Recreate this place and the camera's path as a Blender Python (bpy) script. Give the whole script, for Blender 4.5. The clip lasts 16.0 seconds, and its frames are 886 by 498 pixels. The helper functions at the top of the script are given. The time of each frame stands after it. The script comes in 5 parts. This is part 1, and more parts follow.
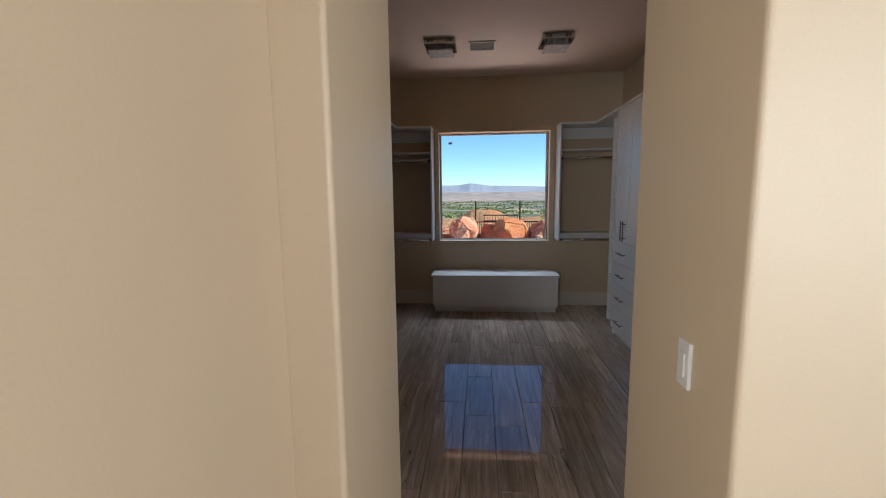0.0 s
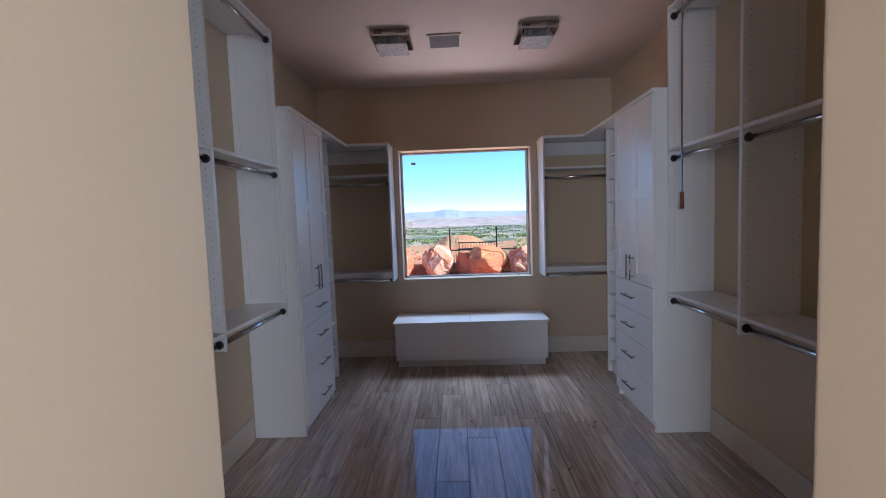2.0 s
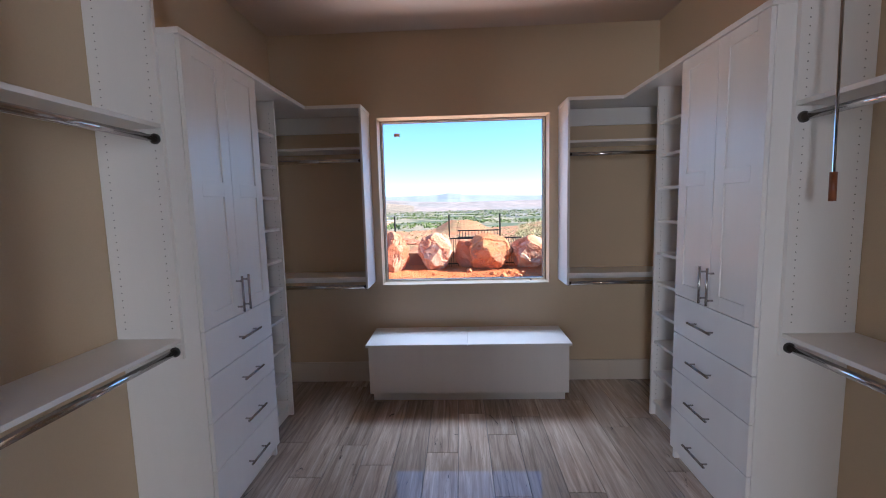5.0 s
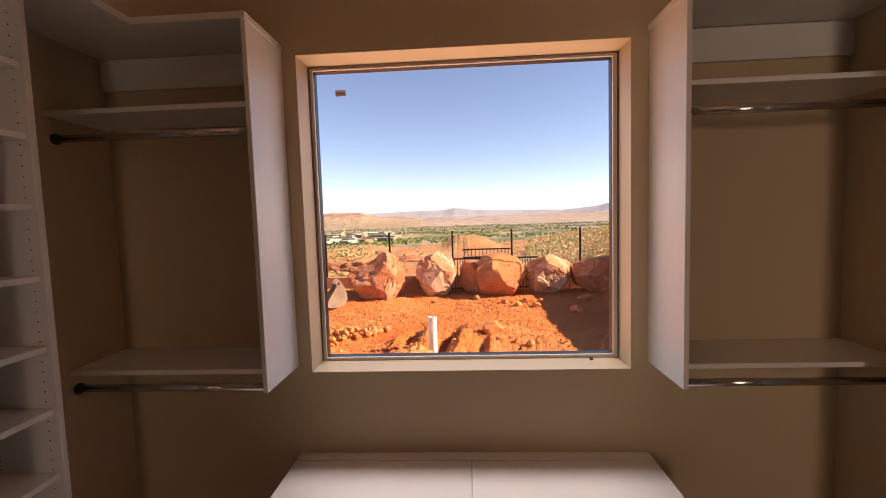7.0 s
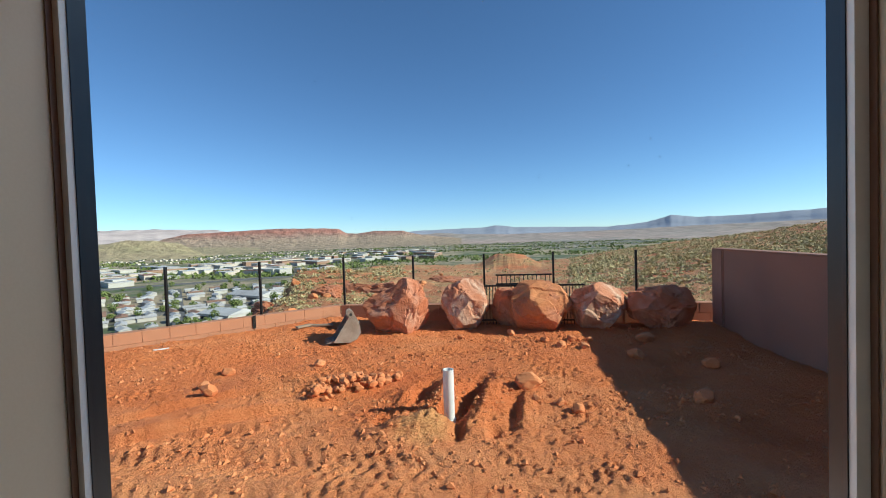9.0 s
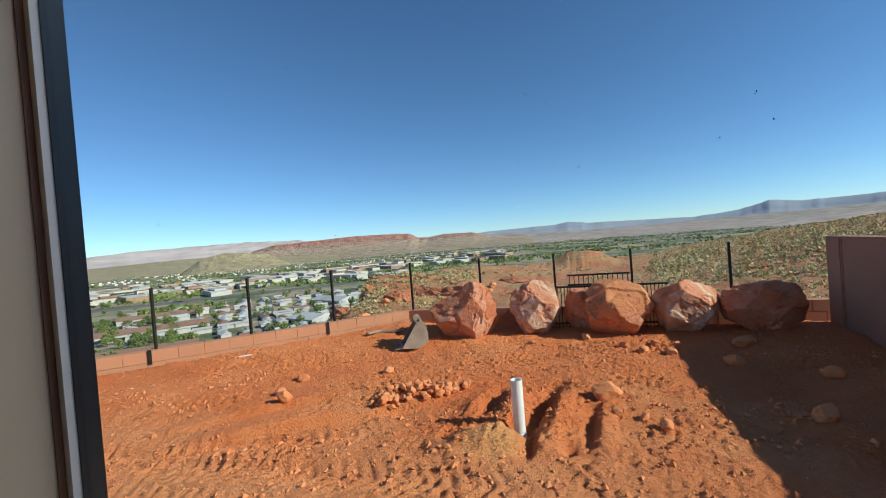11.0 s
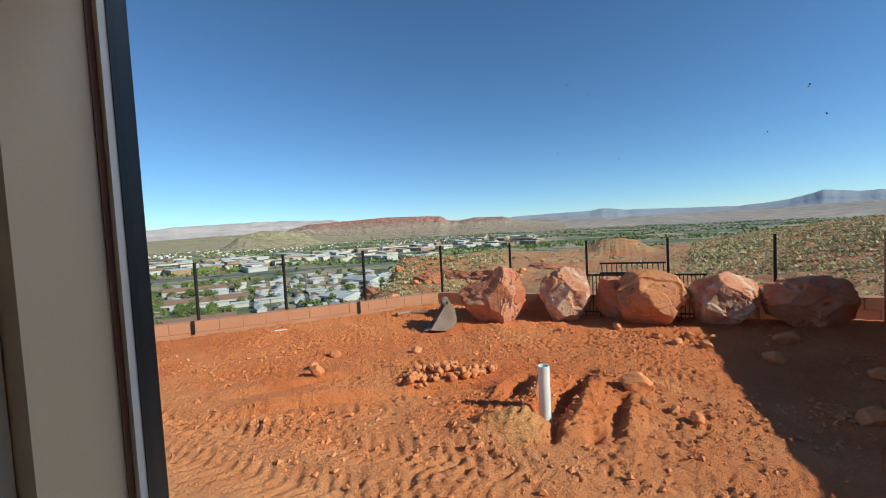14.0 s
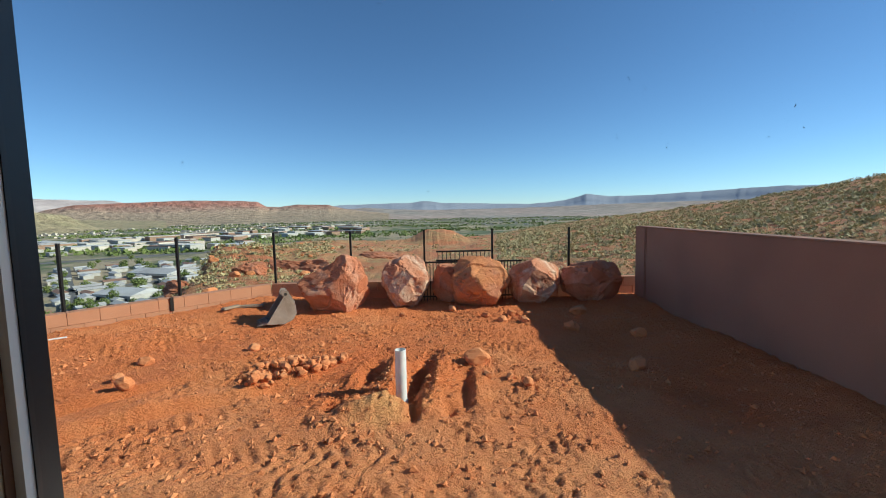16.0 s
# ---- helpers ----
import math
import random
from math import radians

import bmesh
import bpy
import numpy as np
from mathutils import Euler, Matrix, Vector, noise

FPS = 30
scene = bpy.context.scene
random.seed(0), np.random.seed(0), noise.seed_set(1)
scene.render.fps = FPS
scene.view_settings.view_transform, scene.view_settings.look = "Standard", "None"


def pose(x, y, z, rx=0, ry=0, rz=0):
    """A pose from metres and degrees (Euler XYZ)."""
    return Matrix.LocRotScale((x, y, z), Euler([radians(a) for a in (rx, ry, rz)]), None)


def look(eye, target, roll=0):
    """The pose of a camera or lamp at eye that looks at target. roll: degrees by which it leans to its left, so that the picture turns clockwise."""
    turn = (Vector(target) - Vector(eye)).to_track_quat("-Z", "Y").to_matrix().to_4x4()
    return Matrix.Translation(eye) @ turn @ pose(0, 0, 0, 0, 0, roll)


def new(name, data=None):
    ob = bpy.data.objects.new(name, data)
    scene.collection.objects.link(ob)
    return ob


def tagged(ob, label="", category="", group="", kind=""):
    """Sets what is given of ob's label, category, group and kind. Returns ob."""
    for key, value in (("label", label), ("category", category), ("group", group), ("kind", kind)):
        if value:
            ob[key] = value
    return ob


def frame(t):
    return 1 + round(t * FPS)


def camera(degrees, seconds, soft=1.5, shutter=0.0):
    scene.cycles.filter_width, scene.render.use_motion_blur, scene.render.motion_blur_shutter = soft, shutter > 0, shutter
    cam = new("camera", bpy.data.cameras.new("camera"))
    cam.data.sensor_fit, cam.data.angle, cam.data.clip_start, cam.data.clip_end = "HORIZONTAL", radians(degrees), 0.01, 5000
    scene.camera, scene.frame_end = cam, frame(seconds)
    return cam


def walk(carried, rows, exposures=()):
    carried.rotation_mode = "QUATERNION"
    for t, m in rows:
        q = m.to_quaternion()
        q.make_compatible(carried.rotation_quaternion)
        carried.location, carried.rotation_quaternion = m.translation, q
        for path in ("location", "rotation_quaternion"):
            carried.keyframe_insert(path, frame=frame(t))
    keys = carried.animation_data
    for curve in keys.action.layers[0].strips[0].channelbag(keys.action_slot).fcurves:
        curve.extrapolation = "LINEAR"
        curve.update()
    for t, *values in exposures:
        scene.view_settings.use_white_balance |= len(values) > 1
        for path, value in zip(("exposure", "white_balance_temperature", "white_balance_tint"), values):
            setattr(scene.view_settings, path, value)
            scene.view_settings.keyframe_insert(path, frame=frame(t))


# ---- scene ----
cam = camera(92.7, 16.0, 1.0)
PATH = [
    (0, (0.346, 0.115, 1.458), (0.167, 2.09, 1.201), -0.7),
    (0.5, (0.412, 0.362, 1.474), (0.297, 2.351, 1.292), -2.3),
    (0.9, (0.41, 0.597, 1.45), (0.354, 2.59, 1.284), -2.0),
    (1, (0.403, 0.644, 1.45), (0.354, 2.637, 1.291), -2.3),
    (1.5, (0.38, 0.875, 1.479), (0.352, 2.869, 1.321), -2.0),
    (2, (0.409, 1.056, 1.488), (0.339, 3.05, 1.35), -2.1),
    (2.5, (0.46, 1.177, 1.497), (0.358, 3.171, 1.375), -2.6),
    (3, (0.458, 1.22, 1.502), (0.343, 3.213, 1.378), -2.7),
    (3.2, (0.462, 1.236, 1.504), (0.346, 3.228, 1.371), -2.7),
    (5.3, (0.468, 2.348, 1.527), (0.388, 4.335, 1.311), -1.3),
    (5.5, (0.441, 2.52, 1.513), (0.349, 4.506, 1.297), -1.4),
    (6, (0.387, 2.953, 1.544), (0.292, 4.94, 1.342), -1.5),
    (6.5, (0.466, 3.383, 1.537), (0.372, 5.374, 1.37), -1.9),
    (7, (0.515, 3.81, 1.521), (0.404, 5.802, 1.378), -1.8),
    (7.5, (0.576, 4.206, 1.547), (0.421, 6.197, 1.437), -1.6),
    (8, (0.664, 4.557, 1.58), (0.444, 6.544, 1.507), -1.8),
    (8.2, (0.664, 4.691, 1.581), (0.428, 6.677, 1.519), -1.6),
    (10.3, (0.706, 5.286, 1.601), (0.213, 7.224, 1.555), -3.9),
    (10.5, (0.709, 5.29, 1.603), (0.172, 7.216, 1.561), -4.1),
    (11, (0.727, 5.286, 1.605), (0.106, 7.187, 1.575), -4.5),
    (11.5, (0.761, 5.283, 1.618), (0.098, 7.17, 1.588), -4.9),
    (12, (0.771, 5.289, 1.613), (0.091, 7.169, 1.575), -5.1),
    (12.5, (0.775, 5.297, 1.603), (0.082, 7.172, 1.554), -5.1),
    (13, (0.765, 5.289, 1.621), (0.058, 7.158, 1.556), -4.8),
    (13.5, (0.752, 5.279, 1.617), (0.008, 7.134, 1.539), -4.1),
    (14, (0.725, 5.265, 1.611), (-0.033, 7.113, 1.511), -3.0),
    (14.5, (0.702, 5.277, 1.598), (0.055, 7.165, 1.484), -2.0),
    (15, (0.591, 5.293, 1.63), (0.184, 7.246, 1.486), -1.2),
    (15.5, (0.465, 5.298, 1.601), (0.298, 7.284, 1.441), -1.1),
    (16, (0.405, 5.217, 1.599), (0.442, 7.209, 1.42), -1.1),
]
EXPOSURE = [(0, 0.84, 5330, 7), (0.7, 1.04, 4980, 8), (1.5, 1.28, 4750, 11), (3.2, 1.68, 4980, 18), (5.3, 1.7, 5250, 14), (5.5, 1.68, 5400, 15), (6.5, 1.42, 6700, 20), (7.0, 1.2, 8300, 31), (7.5, 0.96, 6900, 24),
            (8.0, 0.72, 5550, 13), (8.2, 0.62, 5450, 9), (10.3, 0.2, 5450, 1), (16.0, 0.2, 5450, 1)]
walk(cam, [(t, look(eye, target, roll)) for t, eye, target, roll in PATH], EXPOSURE)

# ---- world, sun, large lights ----
SUN_EL, SUN_AZ = radians(29.5), radians(92.5)     # azimuth clockwise from +y
world = bpy.data.worlds.new("sky")
scene.world = world
world.use_nodes = True
wn = world.node_tree
sky = wn.nodes.new("ShaderNodeTexSky")
sky.sky_type, sky.sun_disc = "NISHITA", False
sky.sun_elevation, sky.sun_rotation, sky.altitude, sky.dust_density, sky.ozone_density = SUN_EL, SUN_AZ, 2600, 0.0, 2.7
wn.links.new(sky.outputs["Color"], wn.nodes["Background"].inputs["Color"])
wn.nodes["Background"].inputs["Strength"].default_value = 0.107
sun = new("sun", bpy.data.lights.new("sun", "SUN"))
sun.data.energy, sun.data.angle, sun.data.color = 5.8, radians(0.53), (1.0, 0.85, 0.64)
sun_dir = Vector((math.sin(SUN_AZ) * math.cos(SUN_EL), math.cos(SUN_AZ) * math.cos(SUN_EL), math.sin(SUN_EL)))
sun.matrix_world = look(sun_dir * 50, (0, 0, 0))
# unseen lamps: inferred bathroom daylight behind the walker, plus two added fill lamps
for nm, x, y, aim, watts in (("bath_window_light", 2.45, -2.55, (0.5, 1.35, 1.4), 17), ("bath_side_window_light", -0.9, -2.55, (0.6, 1.35, 1.4), 21), ("hall_window_light", 3.12, -0.9, (-0.1, 0.5, 1.4), 16)):
    back_lamp = new(nm, bpy.data.lights.new(nm, "AREA"))
    back_lamp.data.shape, back_lamp.data.size, back_lamp.data.size_y, back_lamp.data.energy, back_lamp.data.color = "RECTANGLE", 1.4, 1.6, watts, (1.0, 0.95, 0.87)
    back_lamp.data.spread = radians(105)
    back_lamp.matrix_world = look((x, y, 1.6), aim)
# unseen lamps added above and below the window, boosting skylight and yard glow indoors
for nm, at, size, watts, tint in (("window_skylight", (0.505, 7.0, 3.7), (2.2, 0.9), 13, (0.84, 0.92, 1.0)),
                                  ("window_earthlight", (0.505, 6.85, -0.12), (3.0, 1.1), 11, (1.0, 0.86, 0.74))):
    fill = new(nm, bpy.data.lights.new(nm, "AREA"))
    fill.data.shape, fill.data.size, fill.data.size_y, fill.data.energy, fill.data.color = "RECTANGLE", *size, watts, tint
    fill.data.spread = radians(90)
    fill.matrix_world = look(at, (0.505, 5.75, 1.55))

# ---- materials ----
class Nodes:
    """A small wrapper to write node trees in few lines."""
    def __init__(self, name):
        self.m = bpy.data.materials.new(name)
        self.m.use_nodes = True
        self.t = self.m.node_tree
        self.b = self.t.nodes["Principled BSDF"]
    def n(self, kind, ins=None, **props):
        node = self.t.nodes.new(kind)
        for k, v in props.items():
            setattr(node, k, v)
        for k, v in (ins or {}).items():
            self.put(node, k, v)
        return node
    def put(self, node, key, v):
        sock = node.inputs[key]
        if isinstance(v, bpy.types.NodeSocket):
            self.t.links.new(v, sock)
        else:
            sock.default_value = v
    def coords(self, scale=(1, 1, 1), obj=False):
        tc = self.n("ShaderNodeTexCoord")
        src = tc.outputs["Object"] if obj else self.n("ShaderNodeNewGeometry").outputs["Position"]
        return self.n("ShaderNodeMapping", {"Vector": src, "Scale": scale}).outputs["Vector"]
    def noise(self, vec, scale, detail=4.0, rough=0.55, dist=0.0):
        return self.n("ShaderNodeTexNoise", {"Vector": vec, "Scale": scale, "Detail": detail, "Roughness": rough, "Distortion": dist}).outputs["Fac"]
    def ramp(self, fac, stops):
        r = self.n("ShaderNodeValToRGB", {"Fac": fac})
        els = r.color_ramp.elements
        while len(els) < len(stops):
            els.new(0.5)
        for e, (p, c) in zip(els, stops):
            e.position, e.color = p, (*c, 1) if len(c) == 3 else c
        return r.outputs["Color"]
    def mix(self, fac, a, b, mode="MIX"):
        m = self.n("ShaderNodeMix", data_type="RGBA", blend_type=mode)
        self.put(m, 0, fac)
        for i, v in ((6, a), (7, b)):
            self.put(m, i, (*v, 1) if isinstance(v, tuple) and len(v) == 3 else v)
        return m.outputs[2]
    def math(self, op, a, b=0.0):
        m = self.n("ShaderNodeMath", operation=op)
        self.put(m, 0, a)
        self.put(m, 1, b)
        return m.outputs[0]
    def bump(self, height, strength, distance):
        self.put(self.b, "Normal", self.n("ShaderNodeBump", {"Height": height, "Strength": strength, "Distance": distance}).outputs["Normal"])
    def done(self, color, rough, metal=0.0):
        self.put(self.b, "Base Color", (*color, 1) if isinstance(color, tuple) and len(color) == 3 else color)
        self.put(self.b, "Roughness", rough)
        self.put(self.b, "Metallic", metal)
        return self.m


def two_scale(name, a, b, coarse, fine, rough, bump=0.0, dist=0.002, metal=0.0, vary=0.08, obj=False, stretch=(1, 1, 1)):
    """Two tones mixed by a coarse noise, with a fine grain in tone, gloss and relief."""
    k = Nodes(name)
    v = k.coords(stretch, obj)
    big, small = k.noise(v, coarse), k.noise(v, fine, 6, 0.6)
    tone = k.mix(k.ramp(big, [(0.3, (0, 0, 0)), (0.7, (1, 1, 1))]), a, b)
    tone = k.mix(vary, tone, k.ramp(small, [(0.3, (0.15, 0.15, 0.15)), (0.7, (0.95, 0.95, 0.95))]), "OVERLAY")
    r = k.math("ADD", k.math("MULTIPLY", small, 0.12), rough - 0.06)
    if bump:
        k.bump(small, bump, dist)
    return k.done(tone, r, metal)


M = {}
M["paint"] = two_scale("beige_wall_paint", (0.61, 0.482, 0.318), (0.585, 0.462, 0.304), 0.7, 160, 0.46, 0.12, 0.001, vary=0.03)
M["ceiling"] = two_scale("ceiling_paint", (0.64, 0.515, 0.42), (0.62, 0.495, 0.40), 0.8, 120, 0.6, 0.12, 0.001, vary=0.03)
M["white"] = two_scale("white_melamine", (0.82, 0.80, 0.76), (0.79, 0.765, 0.725), 1.2, 90, 0.30, 0.06, 0.0006, vary=0.05, stretch=(6, 6, 0.5))
M["trim"] = two_scale("trim_paint", (0.66, 0.59, 0.49), (0.63, 0.565, 0.47), 1.0, 120, 0.42, 0.08, 0.0008, vary=0.03)
M["vinyl"] = two_scale("white_vinyl", (0.72, 0.68, 0.62), (0.68, 0.64, 0.58), 2, 100, 0.38, vary=0.04)
M["dark_frame"] = two_scale("dark_bronze_frame", (0.012, 0.012, 0.013), (0.018, 0.017, 0.016), 3, 80, 0.4)
M["strip_brown"] = two_scale("brown_strip", (0.17, 0.085, 0.045), (0.20, 0.10, 0.055), 4, 90, 0.5)
M["chrome"] = two_scale("polished_chrome", (0.62, 0.60, 0.58), (0.52, 0.50, 0.49), 6, 150, 0.13, metal=1.0, vary=0.05)
M["steel"] = two_scale("brushed_steel", (0.42, 0.40, 0.38), (0.36, 0.34, 0.33), 6, 200, 0.26, metal=1.0, vary=0.08)
M["bracket"] = two_scale("dark_metal_bracket", (0.10, 0.09, 0.085), (0.07, 0.065, 0.06), 8, 150, 0.35, metal=0.8)
# near black; on pin holes and slots it stands in for their inner shade
M["hole"] = two_scale("shelf_pin_hole", (0.03, 0.026, 0.022), (0.05, 0.042, 0.035), 8, 100, 0.8)
M["grip"] = two_scale("brown_wood_grip", (0.22, 0.075, 0.03), (0.16, 0.05, 0.02), 12, 120, 0.4)
M["plastic"] = two_scale("white_switch_plastic", (0.75, 0.72, 0.66), (0.72, 0.69, 0.63), 6, 150, 0.35, vary=0.03)
M["grille"] = two_scale("grey_vent_metal", (0.17, 0.16, 0.15), (0.13, 0.12, 0.115), 6, 120, 0.5)
M["label"] = two_scale("paper_label", (0.78, 0.70, 0.64), (0.72, 0.64, 0.58), 20, 200, 0.7)
M["ink"] = two_scale("label_ink", (0.30, 0.17, 0.13), (0.34, 0.2, 0.15), 20, 200, 0.7)
M["block"] = two_scale("terracotta_block", (0.46, 0.215, 0.115), (0.40, 0.18, 0.095), 1.6, 70, 0.88, 0.5, 0.004, vary=0.3)
M["mortar"] = two_scale("mortar", (0.29, 0.125, 0.075), (0.25, 0.105, 0.06), 3, 60, 0.95, 0.4, 0.004)
M["stucco"] = two_scale("tan_red_wall", (0.33, 0.165, 0.105), (0.25, 0.128, 0.085), 0.9, 50, 0.9, 0.4, 0.004, vary=0.2)
M["iron"] = two_scale("black_iron", (0.012, 0.011, 0.010), (0.022, 0.018, 0.015), 5, 90, 0.5, metal=0.3)
M["pvc"] = two_scale("white_pvc", (0.74, 0.74, 0.73), (0.66, 0.65, 0.64), 6, 80, 0.35, vary=0.06)
M["rust"] = two_scale("rusty_bucket_steel", (0.36, 0.29, 0.23), (0.24, 0.17, 0.12), 5, 60, 0.7, 0.4, 0.003, 0.1, 0.4)
M["lumber"] = two_scale("weathered_lumber", (0.36, 0.26, 0.17), (0.26, 0.19, 0.13), 3, 60, 0.8, 0.3, 0.002, vary=0.3, stretch=(1, 8, 8))
M["stone"] = two_scale("red_rubble", (0.55, 0.175, 0.055), (0.60, 0.25, 0.10), 2.2, 45, 0.92, 0.6, 0.006, vary=0.35)
M["tree"] = two_scale("tree_leaves", (0.09, 0.125, 0.022), (0.17, 0.20, 0.048), 0.09, 3.0, 0.7, vary=0.5)
M["bark"] = two_scale("tree_bark", (0.13, 0.09, 0.06), (0.09, 0.06, 0.04), 2, 20, 0.9, 0.4, 0.01)
M["scrub"] = two_scale("sage_scrub", (0.33, 0.285, 0.13), (0.54, 0.45, 0.23), 0.35, 6.0, 0.9, vary=0.5)
M["drygrass"] = two_scale("dry_grass", (0.58, 0.47, 0.26), (0.48, 0.37, 0.19), 3, 30, 0.9)
M["home_wall"] = two_scale("home_siding", (0.52, 0.50, 0.45), (0.44, 0.40, 0.34), 0.05, 4, 0.8)
M["home_roof"] = two_scale("pale_home_roof", (0.56, 0.55, 0.54), (0.34, 0.32, 0.31), 0.03, 3, 0.75)
M["brown_roof"] = two_scale("brown_roof", (0.22, 0.12, 0.085), (0.27, 0.16, 0.11), 0.05, 3, 0.85)
M["shop_wall"] = two_scale("shop_wall", (0.62, 0.56, 0.47), (0.50, 0.42, 0.34), 0.02, 2, 0.8)
M["brick_shop"] = two_scale("brown_shop_wall", (0.36, 0.23, 0.15), (0.28, 0.17, 0.11), 0.02, 2, 0.8)
M["asphalt"] = two_scale("town_asphalt", (0.10, 0.098, 0.095), (0.14, 0.135, 0.13), 0.05, 2, 0.9)
M["dark_glass"] = two_scale("dark_shop_window", (0.05, 0.055, 0.06), (0.08, 0.08, 0.085), 0.1, 3, 0.3)
M["knoll"] = two_scale("tan_knoll_earth", (0.36, 0.28, 0.17), (0.28, 0.24, 0.13), 0.01, 0.04, 0.95, 1.0, 12.0, vary=0.5)
# pale rock, its colour pulled towards lilac to paint in the haze
M["mesa_pale"] = two_scale("pale_hazed_cliff", (0.48, 0.41, 0.39), (0.42, 0.35, 0.34), 0.004, 0.012, 0.95, 0.8, 10.0, vary=0.25, stretch=(0.6, 0.6, 4))
# distance haze is put into this base colour as blue-grey
M["mesa_haze_blue"] = two_scale("haze_blue_mountain", (0.33, 0.35, 0.41), (0.26, 0.28, 0.34), 0.003, 0.012, 0.95, 0.6, 10.0, vary=0.12, stretch=(1, 1, 0.4))
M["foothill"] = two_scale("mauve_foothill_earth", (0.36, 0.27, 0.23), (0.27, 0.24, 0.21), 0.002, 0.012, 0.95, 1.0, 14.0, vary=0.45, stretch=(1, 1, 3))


def mesa_red():
    k = Nodes("red_mesa_rock")
    v = k.coords()
    z = k.n("ShaderNodeSeparateXYZ", {"Vector": v}).outputs["Z"]
    h = k.math("ADD", k.math("DIVIDE", z, 130.0), k.math("MULTIPLY", k.noise(v, 0.006, 5), 0.5))
    c = k.ramp(h, [(0.1, (0.33, 0.25, 0.17)), (0.42, (0.40, 0.29, 0.2)), (0.62, (0.35, 0.21, 0.155)), (0.78, (0.39, 0.17, 0.12)), (1.0, (0.41, 0.21, 0.16))])
    c = k.mix(0.5, c, k.ramp(k.noise(k.coords((1, 1, 0.3)), 0.03, 6), [(0.3, (0.2, 0.2, 0.2)), (0.7, (0.9, 0.9, 0.9))]), "OVERLAY")
    k.bump(k.noise(k.coords((1, 1, 0.35)), 0.022, 6, 0.65), 1.0, 30.0)
    return k.done(c, 0.95)


def boulder_rock(name, warm, pale):
    k = Nodes(name)
    v = k.coords(obj=True)
    big, mid, fine = k.noise(v, 1.1, 5, 0.6, 0.8), k.noise(v, 4, 6, 0.65, 0.3), k.noise(v, 30, 8, 0.7)
    c = k.mix(k.ramp(big, [(0.46, (0, 0, 0)), (0.6, (1, 1, 1))]), warm, pale)
    c = k.mix(k.ramp(mid, [(0.45, (0, 0, 0)), (0.75, (0.8, 0.8, 0.8))]), c, (0.42, 0.13, 0.05))
    c = k.mix(0.32, c, k.ramp(fine, [(0.3, (0.15, 0.15, 0.15)), (0.7, (0.9, 0.9, 0.9))]), "OVERLAY")
    k.bump(k.math("ADD", mid, k.math("MULTIPLY", fine, 0.5)), 0.8, 0.03)
    return k.done(c, 0.92)


def floor_wood():
    """Hand-scraped, glossy planks: long grain, dark streaks and knots, a tone of its own for each plank."""
    k = Nodes("glossy_plank_wood")
    rnd = k.n("ShaderNodeObjectInfo").outputs["Random"]
    off = k.n("ShaderNodeCombineXYZ", {"X": k.math("MULTIPLY", rnd, 37.0), "Y": k.math("MULTIPLY", rnd, 91.0)}).outputs["Vector"]
    p = k.n("ShaderNodeVectorMath", {0: k.n("ShaderNodeNewGeometry").outputs["Position"], 1: off}, operation="ADD").outputs["Vector"]
    def at(s):
        return k.n("ShaderNodeMapping", {"Vector": p, "Scale": s}).outputs["Vector"]
    grain = k.noise(at((27, 1.4, 1)), 1.0, 6, 0.62, 1.3)
    fine = k.noise(at((110, 6, 1)), 1.0, 5, 0.6, 0.2)
    cloud = k.noise(at((5, 0.9, 1)), 1.0, 4, 0.6, 1.2)
    knot = k.noise(at((9, 2.4, 1)), 1.0, 5, 0.72, 2.6)
    c = k.ramp(grain, [(0.27, (0.14, 0.092, 0.062)), (0.43, (0.31, 0.225, 0.16)), (0.57, (0.43, 0.33, 0.245)), (0.73, (0.60, 0.49, 0.38))])
    c = k.mix(k.ramp(cloud, [(0.35, (0, 0, 0)), (0.7, (0.55, 0.55, 0.55))]), c, (0.24, 0.172, 0.128))
    c = k.mix(0.22, c, k.ramp(fine, [(0.3, (0.2, 0.2, 0.2)), (0.7, (0.85, 0.85, 0.85))]), "OVERLAY")
    c = k.mix(k.ramp(knot, [(0.63, (0, 0, 0)), (0.70, (0.9, 0.9, 0.9))]), c, (0.022, 0.016, 0.013))
    tone = k.n("ShaderNodeHueSaturation", {"Value": k.math("ADD", k.math("MULTIPLY", rnd, 0.5), 0.95), "Saturation": 0.9, "Color": c}).outputs["Color"]
    k.bump(k.math("ADD", k.math("MULTIPLY", grain, 0.5), cloud), 0.05, 0.004)
    k.put(k.b, "Coat Weight", 1.0)
    k.put(k.b, "Coat IOR", 1.9)
    k.put(k.b, "Specular IOR Level", 0.08)
    k.put(k.b, "Coat Roughness", 0.02)
    return k.done(tone, k.math("ADD", k.math("MULTIPLY", fine, 0.12), 0.3))


def window_glass():
    k = Nodes("window_glass")
    out = k.t.nodes["Material Output"]
    facing = k.n("ShaderNodeLayerWeight", {"Blend": 0.5}).outputs["Facing"]
    gloss = k.math("ADD", k.math("MULTIPLY", k.math("POWER", facing, 5.0), 0.5), 0.0012)
    mixer = k.n("ShaderNodeMixShader", {0: gloss})
    k.t.links.new(k.n("ShaderNodeBsdfTransparent", {"Color": (0.93, 0.96, 0.96, 1)}).outputs[0], mixer.inputs[1])
    k.t.links.new(k.n("ShaderNodeBsdfGlossy", {"Roughness": 0.0}).outputs[0], mixer.inputs[2])
    k.t.links.new(mixer.outputs[0], out.inputs["Surface"])
    return k.m


